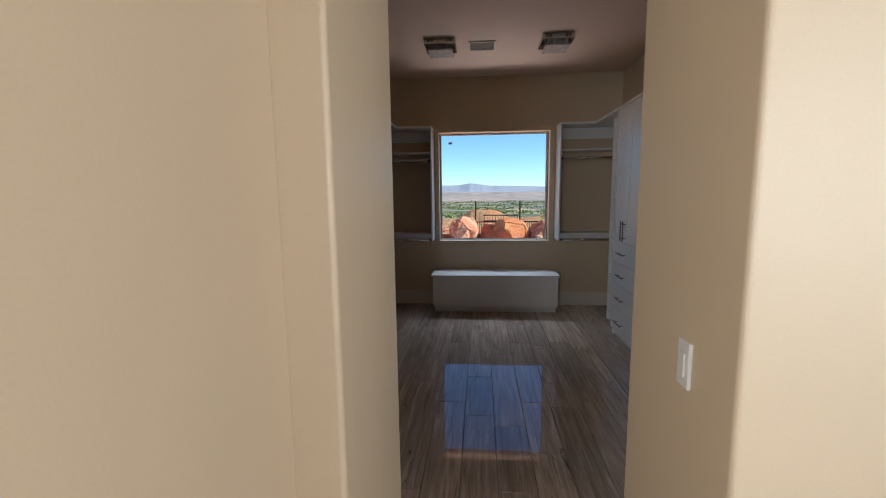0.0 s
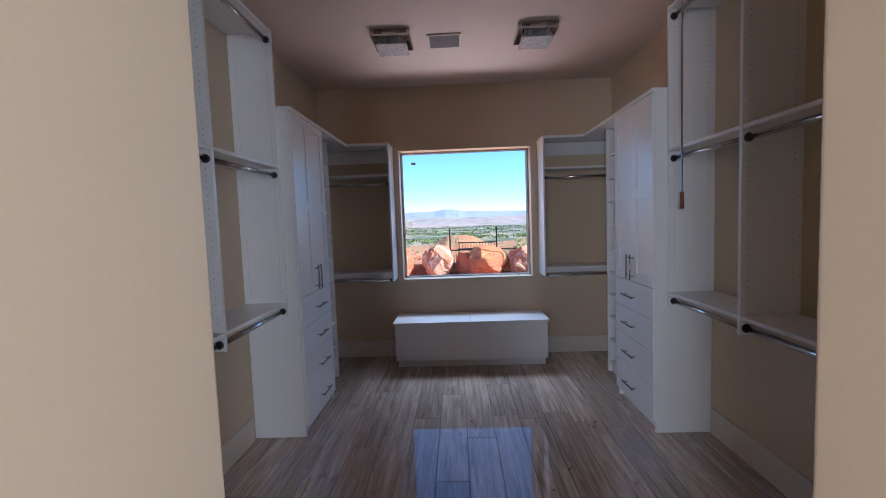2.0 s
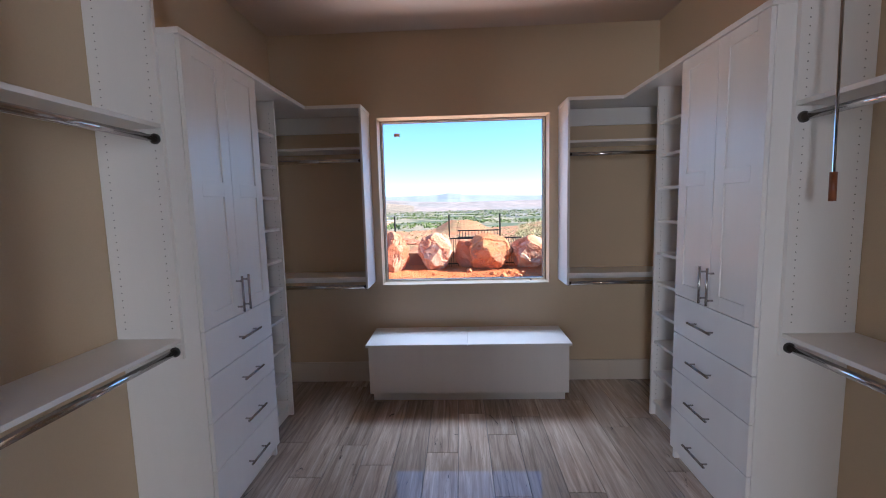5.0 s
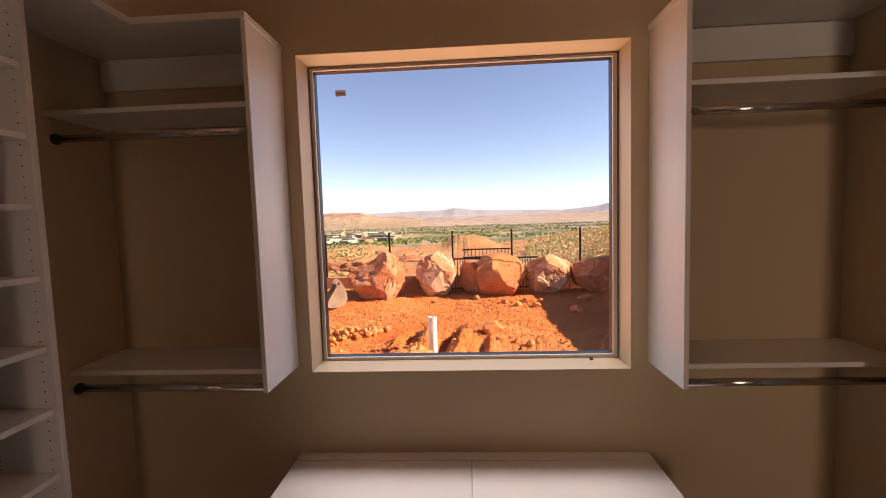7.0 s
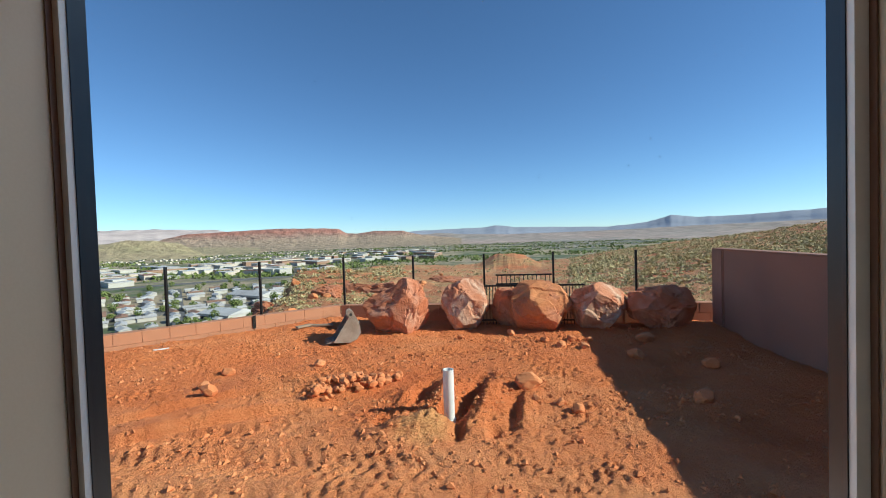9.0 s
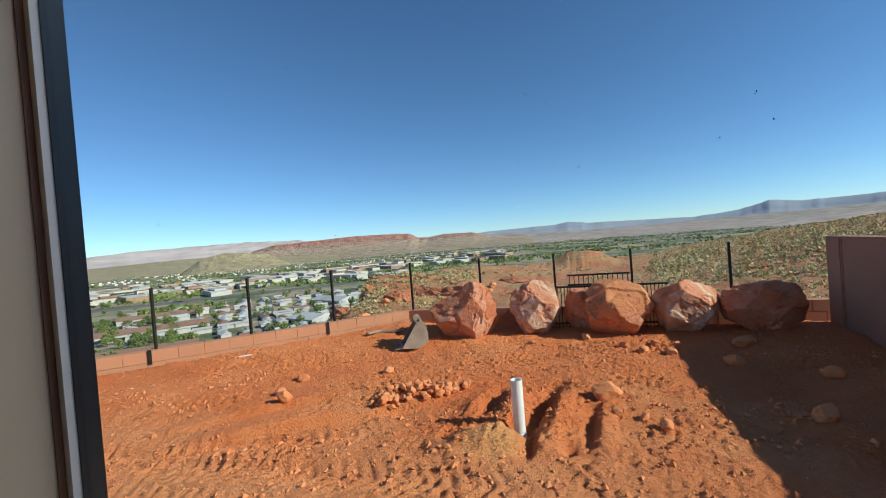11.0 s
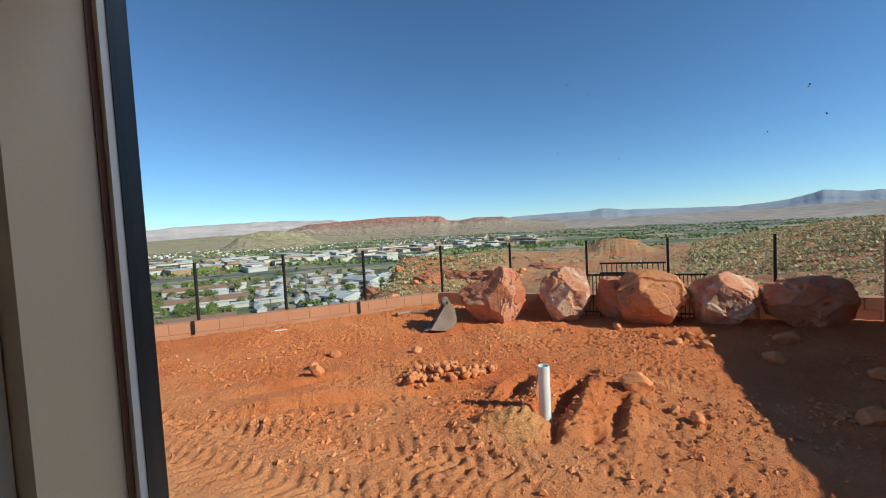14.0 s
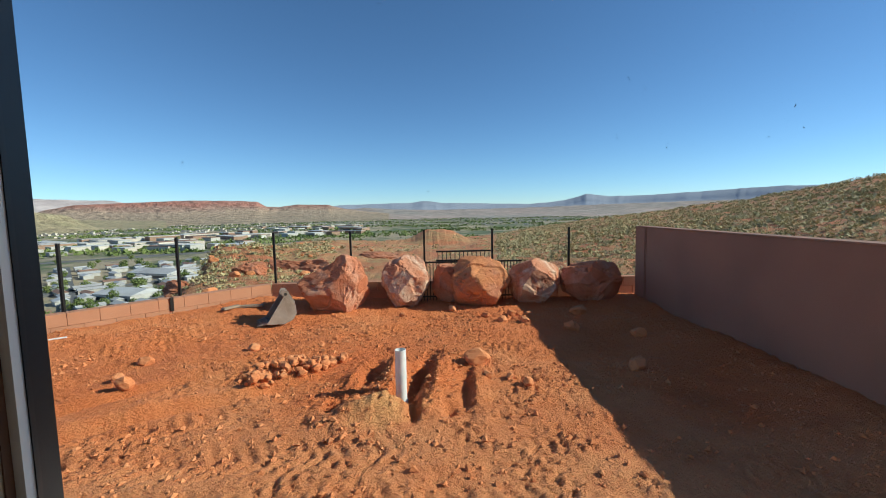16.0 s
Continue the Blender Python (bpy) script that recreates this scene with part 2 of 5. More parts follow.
def lamp_glass():
    k = Nodes("frosted_lamp_glass")
    k.put(k.b, "Transmission Weight", 0.3)
    v = k.coords((1, 1, 1))
    k.bump(k.noise(v, 90, 3), 0.5, 0.003)
    return k.done(k.ramp(k.noise(v, 60, 3), [(0.35, (0.6, 0.57, 0.55)), (0.65, (0.95, 0.93, 0.92))]), 0.2)


def earth():
    """Red yard dirt, dry scrub slope and green valley floor, by the zone that each vertex lies in."""
    k = Nodes("red_desert_earth")
    zone = k.n("ShaderNodeAttribute", attribute_name="zone").outputs["Fac"]
    v = k.coords()
    big, mid, fine = k.noise(v, 0.55, 5, 0.6), k.noise(v, 4.5, 6, 0.65), k.noise(v, 42, 8, 0.7)
    dirt = k.ramp(big, [(0.3, (0.67, 0.172, 0.042)), (0.55, (0.72, 0.218, 0.06)), (0.75, (0.76, 0.29, 0.10))])
    yy = k.n("ShaderNodeSeparateXYZ", {"Vector": v}).outputs["Y"]
    dry = k.math("ADD", k.math("MULTIPLY", yy, -0.35), k.math("ADD", k.math("MULTIPLY", big, 1.6), 2.75))
    dirt = k.mix(k.ramp(dry, [(0.2, (0, 0, 0)), (1.0, (0.75, 0.75, 0.75))]), dirt, (0.86, 0.385, 0.16))
    spoil = k.n("ShaderNodeVectorMath", {0: v, 1: (-0.12, 8.98, -0.15)}, operation="DISTANCE").outputs["Value"]
    spoil = k.math("ADD", spoil, k.math("MULTIPLY", mid, 0.5))
    dirt = k.mix(k.ramp(spoil, [(0.36, (0.7, 0.7, 0.7)), (0.68, (0, 0, 0))]), dirt, (0.76, 0.40, 0.145))
    dirt = k.mix(k.ramp(mid, [(0.5, (0, 0, 0)), (0.8, (0.5, 0.5, 0.5))]), dirt, (0.50, 0.125, 0.038))
    dirt = k.mix(0.33, dirt, k.ramp(fine, [(0.3, (0.2, 0.2, 0.2)), (0.72, (0.85, 0.85, 0.85))]), "OVERLAY")
    slope = k.mix(k.ramp(k.noise(v, 0.3, 7, 0.65), [(0.42, (0, 0, 0)), (0.6, (1, 1, 1))]), (0.50, 0.165, 0.065), (0.44, 0.25, 0.11))
    slope = k.mix(k.ramp(k.noise(v, 0.9, 6, 0.7), [(0.5, (0, 0, 0)), (0.62, (0.7, 0.7, 0.7))]), slope, (0.27, 0.22, 0.09))
    east = k.math("ADD", k.math("MULTIPLY", k.n("ShaderNodeSeparateXYZ", {"Vector": v}).outputs["X"], 0.03), k.math("MULTIPLY", k.noise(v, 0.22, 6, 0.7), 1.5))
    slope = k.mix(k.ramp(east, [(1.0, (0, 0, 0)), (1.45, (0.85, 0.85, 0.85))]), slope, (0.40, 0.285, 0.125))
    slope = k.mix(k.ramp(k.noise(v, 1.7, 6, 0.7), [(0.48, (0, 0, 0)), (0.64, (0.8, 0.8, 0.8))]), slope, (0.30, 0.12, 0.05))
    town = k.mix(k.ramp(k.noise(v, 0.012, 6, 0.62), [(0.45, (0, 0, 0)), (0.58, (1, 1, 1))]), (0.34, 0.27, 0.17), (0.085, 0.11, 0.042))
    town = k.mix(k.ramp(k.noise(v, 0.05, 5, 0.7), [(0.55, (0, 0, 0)), (0.66, (0.8, 0.8, 0.8))]), town, (0.115, 0.105, 0.10))
    c = k.mix(k.ramp(zone, [(0.0, (0, 0, 0)), (0.5, (1, 1, 1))]), dirt, slope)
    c = k.mix(k.ramp(zone, [(0.55, (0, 0, 0)), (0.95, (1, 1, 1))]), c, town)
    k.bump(k.math("ADD", k.math("MULTIPLY", mid, 0.6), fine), 1.0, 0.05)
    return k.done(c, 0.95)


M["mesa_red"] = mesa_red()
M["boulder_red"] = boulder_rock("red_sandstone", (0.50, 0.175, 0.08), (0.52, 0.27, 0.17))
M["boulder_pale"] = boulder_rock("pale_banded_sandstone", (0.50, 0.21, 0.11), (0.66, 0.49, 0.35))
M["boulder_orange"] = boulder_rock("orange_sandstone", (0.56, 0.22, 0.08), (0.50, 0.20, 0.10))
M["boulder_dark"] = boulder_rock("dark_red_bedrock", (0.34, 0.125, 0.06), (0.38, 0.17, 0.10))
M["floor"] = floor_wood()
M["glass"] = window_glass()
M["lamp_glass"] = lamp_glass()
M["earth"] = earth()


# ---- mesh helpers ----
def box(bm, x0, x1, y0, y1, z0, z1, bevel=0.0):
    xs, ys, zs = sorted((x0, x1)), sorted((y0, y1)), sorted((z0, z1))
    v = [bm.verts.new((x, y, z)) for z in zs for y in ys for x in xs]
    f = [bm.faces.new([v[i] for i in q]) for q in ((0, 2, 3, 1), (4, 5, 7, 6), (0, 1, 5, 4), (2, 6, 7, 3), (0, 4, 6, 2), (1, 3, 7, 5))]
    if bevel:
        edges = {e for q in f for e in q.edges}
        bmesh.ops.bevel(bm, geom=list(edges), offset=bevel, segments=1, affect="EDGES")
    return bm


def boxes(*specs, bevel=0.0):
    bm = bmesh.new()
    for s in specs:
        box(bm, *s, bevel=bevel)
    return bm


def tube(bm, p, q, r, seg=12, r2=None):
    p, q = Vector(p), Vector(q)
    turn = (q - p).to_track_quat("Z", "Y").to_matrix().to_4x4()
    bmesh.ops.create_cone(bm, cap_ends=True, segments=seg, radius1=r, radius2=r if r2 is None else r2, depth=(q - p).length,
                          matrix=Matrix.Translation((p + q) / 2) @ turn)
    return bm


def tubes(*specs, seg=12):
    bm = bmesh.new()
    for p, q, r in specs:
        tube(bm, p, q, r, seg)
    return bm


def thing(name, label, category, group="", at=(0, 0, 0)):
    ob = new(name)
    ob.empty_display_size = 0.1
    ob.location = at
    return tagged(ob, label, category, group)


def part(name, bm, material, parent=None, label="", smooth=False):
    """Links a bmesh in world coordinates as one mesh object, under a thing or a part if given."""
    me = bpy.data.meshes.new(name)
    base = Vector((0, 0, 0))
    up = parent
    while up:
        base += up.location
        up = up.parent
    bmesh.ops.translate(bm, verts=bm.verts, vec=-base)
    bmesh.ops.recalc_face_normals(bm, faces=bm.faces)
    bm.to_mesh(me)
    bm.free()
    if smooth:
        me.polygons.foreach_set("use_smooth", [True] * len(me.polygons))
    me.materials.append(material if not isinstance(material, str) else M[material])
    ob = new(name, me)
    ob.parent = parent
    return tagged(ob, label)


def structure(name, bm, material, label, category):
    return tagged(part(name, bm, material), label, category, kind="structure")


def raw(name, verts, faces, material, parent=None, smooth=False):
    me = bpy.data.meshes.new(name)
    me.from_pydata(verts, [], faces)
    me.materials.append(M[material])
    if smooth:
        me.polygons.foreach_set("use_smooth", [True] * len(me.polygons))
    ob = new(name, me)
    ob.parent = parent
    return ob


# ---- the closet's shell ----
XC = 0.505                       # middle of the closet
XW, XE = -1.06, 2.07             # side walls
YS, YN = 1.68, 5.64              # passage wall and window wall, inner faces
YP = 1.045                       # passage wall, hall face
PL, PR = 0.015, 0.905            # passage sides
CEIL = 2.91
WX0, WX1, WZ0, WZ1 = -0.195, 1.212, 0.848, 2.238     # window opening
structure("wall_north", boxes((XW - 0.2, WX0, YN, 5.849, -0.3, 3.1), (WX1, XE + 0.2, YN, 5.849, -0.3, 3.1),
                              (WX0, WX1, YN, 5.849, -0.3, WZ0), (WX0, WX1, YN, 5.849, WZ1, 3.1)), "paint",
          "beige painted wall around a large fixed window", "wall")
structure("wall_west", boxes((XW - 0.2, XW, YS - 0.63, YN, -0.3, 3.1)), "paint", "beige painted closet side wall", "wall")
structure("wall_east", boxes((XE, XE + 0.2, YS - 0.63, YN, -0.3, 3.1)), "paint", "beige painted closet side wall", "wall")


def bullnose(bm, x0, x1, y0, y1, z0, z1, corners, r=0.022):
    """A wall block whose named upright corners are rounded."""
    pts = []
    for cx, cy, key in ((x0, y0, "sw"), (x1, y0, "se"), (x1, y1, "ne"), (x0, y1, "nw")):
        if key in corners:
            ox, oy = cx + (r if cx == x0 else -r), cy + (r if cy == y0 else -r)
            start = {"sw": 180, "se": 270, "ne": 0, "nw": 90}[key]
            pts += [(ox + r * math.cos(radians(start + a)), oy + r * math.sin(radians(start + a))) for a in (0, 18, 36, 54, 72, 90)]
        else:
            pts.append((cx, cy))
    lo, hi = [bm.verts.new((x, y, z0)) for x, y in pts], [bm.verts.new((x, y, z1)) for x, y in pts]
    n = len(pts)
    bm.faces.new(lo[::-1]), bm.faces.new(hi)
    for i in range(n):
        bm.faces.new((lo[i], lo[(i + 1) % n], hi[(i + 1) % n], hi[i]))
    return bm


structure("wall_passage_west", bullnose(bmesh.new(), XW, PL, YP, YS + 0.035, -0.3, 2.91, ("se", "ne"), 0.014), "paint", "thick beige wall end beside the closet opening", "wall")
east = bullnose(bmesh.new(), PR, XE, YP, YS - 0.05, -0.3, 2.91, ("sw", "nw"), 0.014)
for v in east.verts:
    if v.co.y > 1.3 and v.co.x < 1.0:
        v.co.x -= 0.026
structure("wall_passage_east", east, "paint", "thick beige wall end with a light switch", "wall")
structure("wall_header", boxes((PL, PR - 0.03, YP + 0.004, YS - 0.054, 2.5, 2.91)), "paint", "beige wall over the closet opening", "wall")
structure("ceiling", boxes((XW - 0.2, XE + 0.2, YP, 5.98, CEIL, 3.1), (-3.4, 3.4, -2.9, YP, CEIL, 3.1)), "ceiling", "smooth beige painted ceiling", "ceiling")
# hall behind the walker, with an unseen west room added to house a lamp
HW = -0.112
structure("wall_bath_west", boxes((-3.4, -3.2, -2.9, 0.3, -0.3, CEIL)), "paint", "unseen beige wall added round the side fill lamp", "wall")
structure("wall_bath_north", boxes((-3.2, HW - 0.2, 0.12, 0.3, -0.3, CEIL)), "paint", "unseen beige wall added round the side fill lamp", "wall")
structure("wall_hall_west", boxes((HW - 0.2, HW, 0.3, YP - 0.002, -0.3, CEIL)), "paint", "beige painted hall wall", "wall")
structure("wall_hall_east", boxes((3.2, 3.4, -2.7, YP, -0.3, CEIL)), "paint", "beige painted hall wall", "wall")
structure("wall_hall_south", boxes((-3.2, 3.4, -2.9, -2.7, -0.3, CEIL)), "paint", "beige painted hall end wall", "wall")
structure("wall_hall_north", boxes((XE + 0.2, 3.2, YP, YP + 0.2, -0.3, CEIL)), "paint", "beige painted hall wall", "wall")

# baseboards, butted between the units
BH = 0.175
for nm, s in (("baseboard", (XW + 0.001, XW + 0.016, 1.70, 3.85, 0, BH)), ("baseboard", (XE - 0.016, XE - 0.001, 1.66, 3.85, 0, BH)),
              ("baseboard", (XW + 0.36, -0.26, YN - 0.016, YN - 0.001, 0, BH)), ("baseboard", (1.29, XE - 0.36, YN - 0.016, YN - 0.001, 0, BH)),
              ("baseboard", (XW + 0.016, XW + 0.36, YN - 0.016, YN - 0.001, 0, BH)), ("baseboard", (XE - 0.36, XE - 0.016, YN - 0.016, YN - 0.001, 0, BH)),
              ("baseboard", (XW + 0.001, XW + 0.016, 5.06, YN - 0.016, 0, BH)), ("baseboard", (XE - 0.016, XE - 0.001, 5.06, YN - 0.016, 0, BH))):
    structure(nm, boxes(s, bevel=0.003), "trim", "plain painted baseboard", "baseboard")

# ---- window ----
GX0, GX1, GZ0, GZ1, GY = -0.178, 1.190, 0.863, 2.223, 5.80      # glass edge and plane
win = tagged(part("window_1", boxes((WX0, GX0, GY - 0.009, GY + 0.03, WZ0, WZ1), (GX1, WX1, GY - 0.009, GY + 0.03, WZ0, WZ1),
                                    (GX0, GX1, GY - 0.009, GY + 0.03, WZ0, GZ0), (GX0, GX1, GY - 0.009, GY + 0.03, GZ1, WZ1)), "vinyl"),
             "large square fixed window with white vinyl frame", "window", kind="structure")
e = 0.001
part("frame_liner", boxes((GX0, GX0 + 0.002, GY + 0.006, GY + 0.03, GZ0, GZ1), (GX1 - 0.002, GX1, GY + 0.006, GY + 0.03, GZ0, GZ1),
                          (GX0 + 0.004, GX1 - 0.004, GY + 0.006, GY + 0.03, GZ0, GZ0 + 0.002), (GX0 + 0.004, GX1 - 0.004, GY + 0.006, GY + 0.03, GZ1 - 0.002, GZ1)),
     "dark_frame", win, "dark glazing edge")
part("outer_frame", boxes((WX0, GX0 + e, GY + 0.0305, GY + 0.046, WZ0, WZ1), (GX1 - e, WX1, GY + 0.0305, GY + 0.046, WZ0, WZ1),
                          (GX0 + e, GX1 - e, GY + 0.0305, GY + 0.046, WZ0, GZ0 + e), (GX0 + e, GX1 - e, GY + 0.0305, GY + 0.046, GZ1 - e, WZ1)), "dark_frame", win, "dark bronze outer frame")
part("inner_bead", boxes((WX0 + 0.001, WX0 + 0.0035, GY - 0.022, GY - 0.0095, WZ0 + 0.002, WZ1 - 0.002), (WX1 - 0.0035, WX1 - 0.001, GY - 0.022, GY - 0.0095, WZ0 + 0.002, WZ1 - 0.002),
                         (WX0 + 0.006, WX1 - 0.006, GY - 0.022, GY - 0.0095, WZ1 - 0.0045, WZ1 - 0.002)), "strip_brown", win, "thin brown strip along the frame joint")
pane = part("pane", boxes((GX0 + 0.004, GX1 - 0.004, GY + 0.012, GY + 0.016, GZ0 + 0.004, GZ1 - 0.004)), "glass", win, "clear dusty glass")
pane.visible_shadow = False
lab = part("sticker", boxes((-0.079, -0.030, GY + 0.0105, GY + 0.0115, 2.108, 2.136)), "label", win, "small faded paper sticker on the glass")
part("print", boxes((-0.075, -0.034, GY + 0.0095, GY + 0.0102, 2.119, 2.125)), "ink", lab)
SPECKS = ((0.91, 1.735, 0.0016), (0.925, 1.705, 0.0013), (0.874, 1.691, 0.001), (0.731, 1.684, 0.0012), (0.676, 1.775, 0.0012), (0.701, 1.761, 0.001), (0.398, 1.624, 0.0012), (0.337, 1.877, 0.001),
          (0.357, 1.564, 0.0014), (0.519, 1.525, 0.0014), (0.06, 1.670, 0.0012), (0.725, 1.522, 0.001), (0.66, 1.698, 0.001))
dirt = bmesh.new()
for sx0, sz0, sr in SPECKS:
    for k in range(2):
        a, c = sx0 + random.uniform(-0.002, 0.002), sz0 + random.uniform(-0.003, 0.003)
        sr *= 0.55
        box(dirt, a - sr * random.uniform(0.4, 1), a + sr * 0.5, GY + 0.0108, GY + 0.0116, c - sr * random.uniform(0.5, 1.4), c + sr)
part("dirt_specks", dirt, "hole", win, "tiny dark specks of dirt on the glass")["kind"] = "stuff"
part("latch", boxes((1.07, 1.085, GY - 0.05, GY - 0.03, 0.8485, 0.857), bevel=0.002), "bracket", win, "small dark fitting on the sill")

# ---- closet units ----
def sx(side, d):
    """x at a distance d from the side wall into the room."""
    return XW + d if side < 0 else XE - d


def pin_holes(side, y, d_rows, z0, z1, face):
    """Rows of flat dark dots, drawn for shelf-pin holes, on a panel's cheek at y, facing along face."""
    bm = bmesh.new()
    for d in d_rows:
        z = z0
        while z < z1:
            box(bm, sx(side, d) - 0.002, sx(side, d) + 0.002, y, y + face * 0.0006, z - 0.002, z + 0.002)
            z += 0.032
    return bm


def bar_pull(parent, side, d, y, z, along, length):
    """A steel bar pull on two posts, on a front at a distance d from the wall."""
    s = 1 if side < 0 else -1
    x0, x1 = sx(side, d), sx(side, d) + s * 0.032
    a = Vector((0, length / 2, 0)) if along == "y" else Vector((0, 0, length / 2))
    c = Vector((x1, y, z))
    bm = tubes((c - a, c + a, 0.006))
    for k in (-0.72, 0.72):
        q = c + a * k
        tube(bm, (x0, q.y, q.z), (x1, q.y, q.z), 0.0045, 8)
    part("handle", bm, "steel", parent, "brushed steel bar pull", True)


TD = 0.364                        # tower carcass depth; fronts stand 20 mm proud
TY0, TY1, SY1, SD = 3.862, 4.522, 5.045, 0.272


def drawer_tower(side, shift):
    lab = "white shaker wardrobe tower with two tall doors above four drawers"
    t = thing("wardrobe_tower", lab, "wardrobe", "wardrobe towers", (sx(side, TD / 2), (TY0 + TY1) / 2 + shift, 0))
    y0, y1 = TY0 + shift, TY1 + shift
    for a, c in ((y0, y0 + 0.02), (y1 - 0.02, y1)):
        part("side_panel", boxes((sx(side, 0.002), sx(side, TD), a, c, 0.0, 2.255), bevel=0.001), "white", t)
    for z in (0.06, 2.235):
        part("deck", boxes((sx(side, 0.002), sx(side, TD), y0 + 0.0205, y1 - 0.0205, z, z + 0.02)), "white", t)
    part("back_panel", boxes((sx(side, 0.002), sx(side, 0.012), y0 + 0.0205, y1 - 0.0205, 0.0805, 2.2345)), "white", t)
    part("toe_kick", boxes((sx(side, TD - 0.045), sx(side, TD - 0.03), y0 + 0.02, y1 - 0.02, 0.0, 0.06)), "white", t)
    ym, f0, f1, g = (y0 + y1) / 2, TD + 0.001, TD + 0.02, 0.0018
    for a, c, inner in ((y0 + 0.004, ym - g, 1), (ym + g, y1 - 0.004, -1)):
        st, z0, z1 = 0.074, 0.985, 2.25
        d = part("door", boxes((sx(side, f0), sx(side, f1 - 0.008), a, c, z0, z1)), "white", t, "white shaker door")
        for p0, p1 in ((a, a + st), (c - st, c)):
            part("stile", boxes((sx(side, f1 - 0.0079), sx(side, f1), p0, p1, z0, z1), bevel=0.0012), "white", d)
        for p0, p1 in ((z0, z0 + 0.07), (1.585, 1.655), (z1 - 0.062, z1)):
            part("rail", boxes((sx(side, f1 - 0.0079), sx(side, f1 - 0.0003), a + st + 0.0003, c - st - 0.0003, p0, p1), bevel=0.0012), "white", d)
        bar_pull(d, side, f1, (c - 0.03) if inner > 0 else (a + 0.03), 1.093, "z", 0.185)
    for z0, z1 in ((0.769, 0.981), (0.553, 0.765), (0.318, 0.549), (0.075, 0.314)):
        d = part("drawer", boxes((sx(side, f0), sx(side, f1), y0 + 0.004, y1 - 0.004, z0, z1), bevel=0.0016), "white", t, "white slab drawer front")
        bar_pull(d, side, f1, ym + 0.03, z0 + (z1 - z0) * 0.48, "y", 0.2)


def cubby_tower(side, shift):
    y0, y1, dd = TY1 + shift + 0.001, SY1 + shift * 0.4, SD
    t = thing("shelf_tower", "white open shelf tower with ten shelves", "shelf unit", "shelf towers", (sx(side, dd / 2), (y0 + y1) / 2, 0))
    part("side_panel", boxes((sx(side, 0.002), sx(side, dd), y1 - 0.02, y1, 0, 2.255), bevel=0.001), "white", t)
    part("toe_kick", boxes((sx(side, dd - 0.05), sx(side, dd - 0.035), y0, y1 - 0.02, 0, 0.09)), "white", t)
    for z in (0.09, 0.305, 0.522, 0.731, 0.942, 1.144, 1.366, 1.584, 1.797, 2.009):
        part("shelf", boxes((sx(side, 0.002), sx(side, dd - 0.012), y0, y1 - 0.0205, z, z + 0.019), bevel=0.001), "white", t)
    part("peg_holes", pin_holes(side, y1 - 0.0201, (dd - 0.035, 0.06), 0.12, 2.2, -1), "hole", t)["kind"] = "stuff"


def hang_rod(parent, p, q, name="hanging_rod"):
    r = part(name, tubes((p, q, 0.0145), seg=16), "chrome", parent, "chrome hanging rod", True)
    p, q = Vector(p), Vector(q)
    u = (q - p).normalized() * 0.006
    for c, s in ((p, 1), (q, -1)):
        part("rod_cup", tubes((c + u * 0.05 * s, c + u * s * 1.4, 0.022), seg=16), "bracket", r)


HD = 0.292                        # depth of the hanging sections


def double_hang(side, shift):
    """Panels on the wall with three shelves, each with a rod below it."""
    ys = (2.02, 3.105 if side < 0 else 3.155, 3.85 + shift)
    t = thing("hanging_unit", "white wall-hung closet section with shelves and chrome rods", "closet unit", "hanging units", (sx(side, HD / 2), 3.0, 0.868))
    for i, y in enumerate(ys):
        part("upright", boxes((sx(side, 0.002), sx(side, HD), y - 0.01, y + 0.01, 0.868, 2.775), bevel=0.001), "white", t)
        for face, ok in ((-1, i > 0), (1, i < 2)):
            if ok:
                part("peg_holes", pin_holes(side, y + face * 0.0101, (HD - 0.035, 0.045), 1.01, 2.72, face), "hole", t)["kind"] = "stuff"
    for a, c in ((ys[0] + 0.0105, ys[1] - 0.0105), (ys[1] + 0.0105, ys[2] - 0.0105)):
        for z in (0.945, 1.868, 2.745):
            part("shelf", boxes((sx(side, 0.002), sx(side, HD - 0.002), a, c, z, z + 0.019), bevel=0.001), "white", t)
            if z < 1:
                part("rail", boxes((sx(side, 0.002), sx(side, 0.016), a, c, z - 0.075, z - 0.001)), "white", t)
            hang_rod(t, (sx(side, HD - 0.03), a, z - 0.042), (sx(side, HD - 0.03), c, z - 0.042))


def corner_unit(side):
    """Wall-hung shelves and rods beside the window, closed by a panel at the window."""
    px = (-0.273, -0.255) if side < 0 else (1.283, 1.301)
    inner = px[0] if side < 0 else px[1]
    x0, x1 = (XW + 0.002, inner) if side < 0 else (inner, XE - 0.002)
    t = thing("corner_shelf_unit", "white corner closet section with shelves and chrome rods beside the window", "closet unit", "corner units", ((x0 + x1) / 2, 5.5, 0.88))
    part("end_panel", boxes((px[0], px[1], 5.338, YN - 0.002, 0.878, 2.255), bevel=0.001), "white", t)
    for z, drop in ((0.951, 0.065), (1.953, 0.08)):
        part("shelf", boxes((x0, x1, 5.348, YN - 0.002, z, z + 0.019), bevel=0.001), "white", t)
        hang_rod(t, (x0, 5.385, z - drop), (x1, 5.385, z - drop))
    part("rail", boxes((x0, x1, YN - 0.018, YN - 0.002, 2.12, 2.252)), "white", t)
    part("rail", boxes((x0, x1, YN - 0.018, YN - 0.002, 0.88, 0.949)), "white", t)


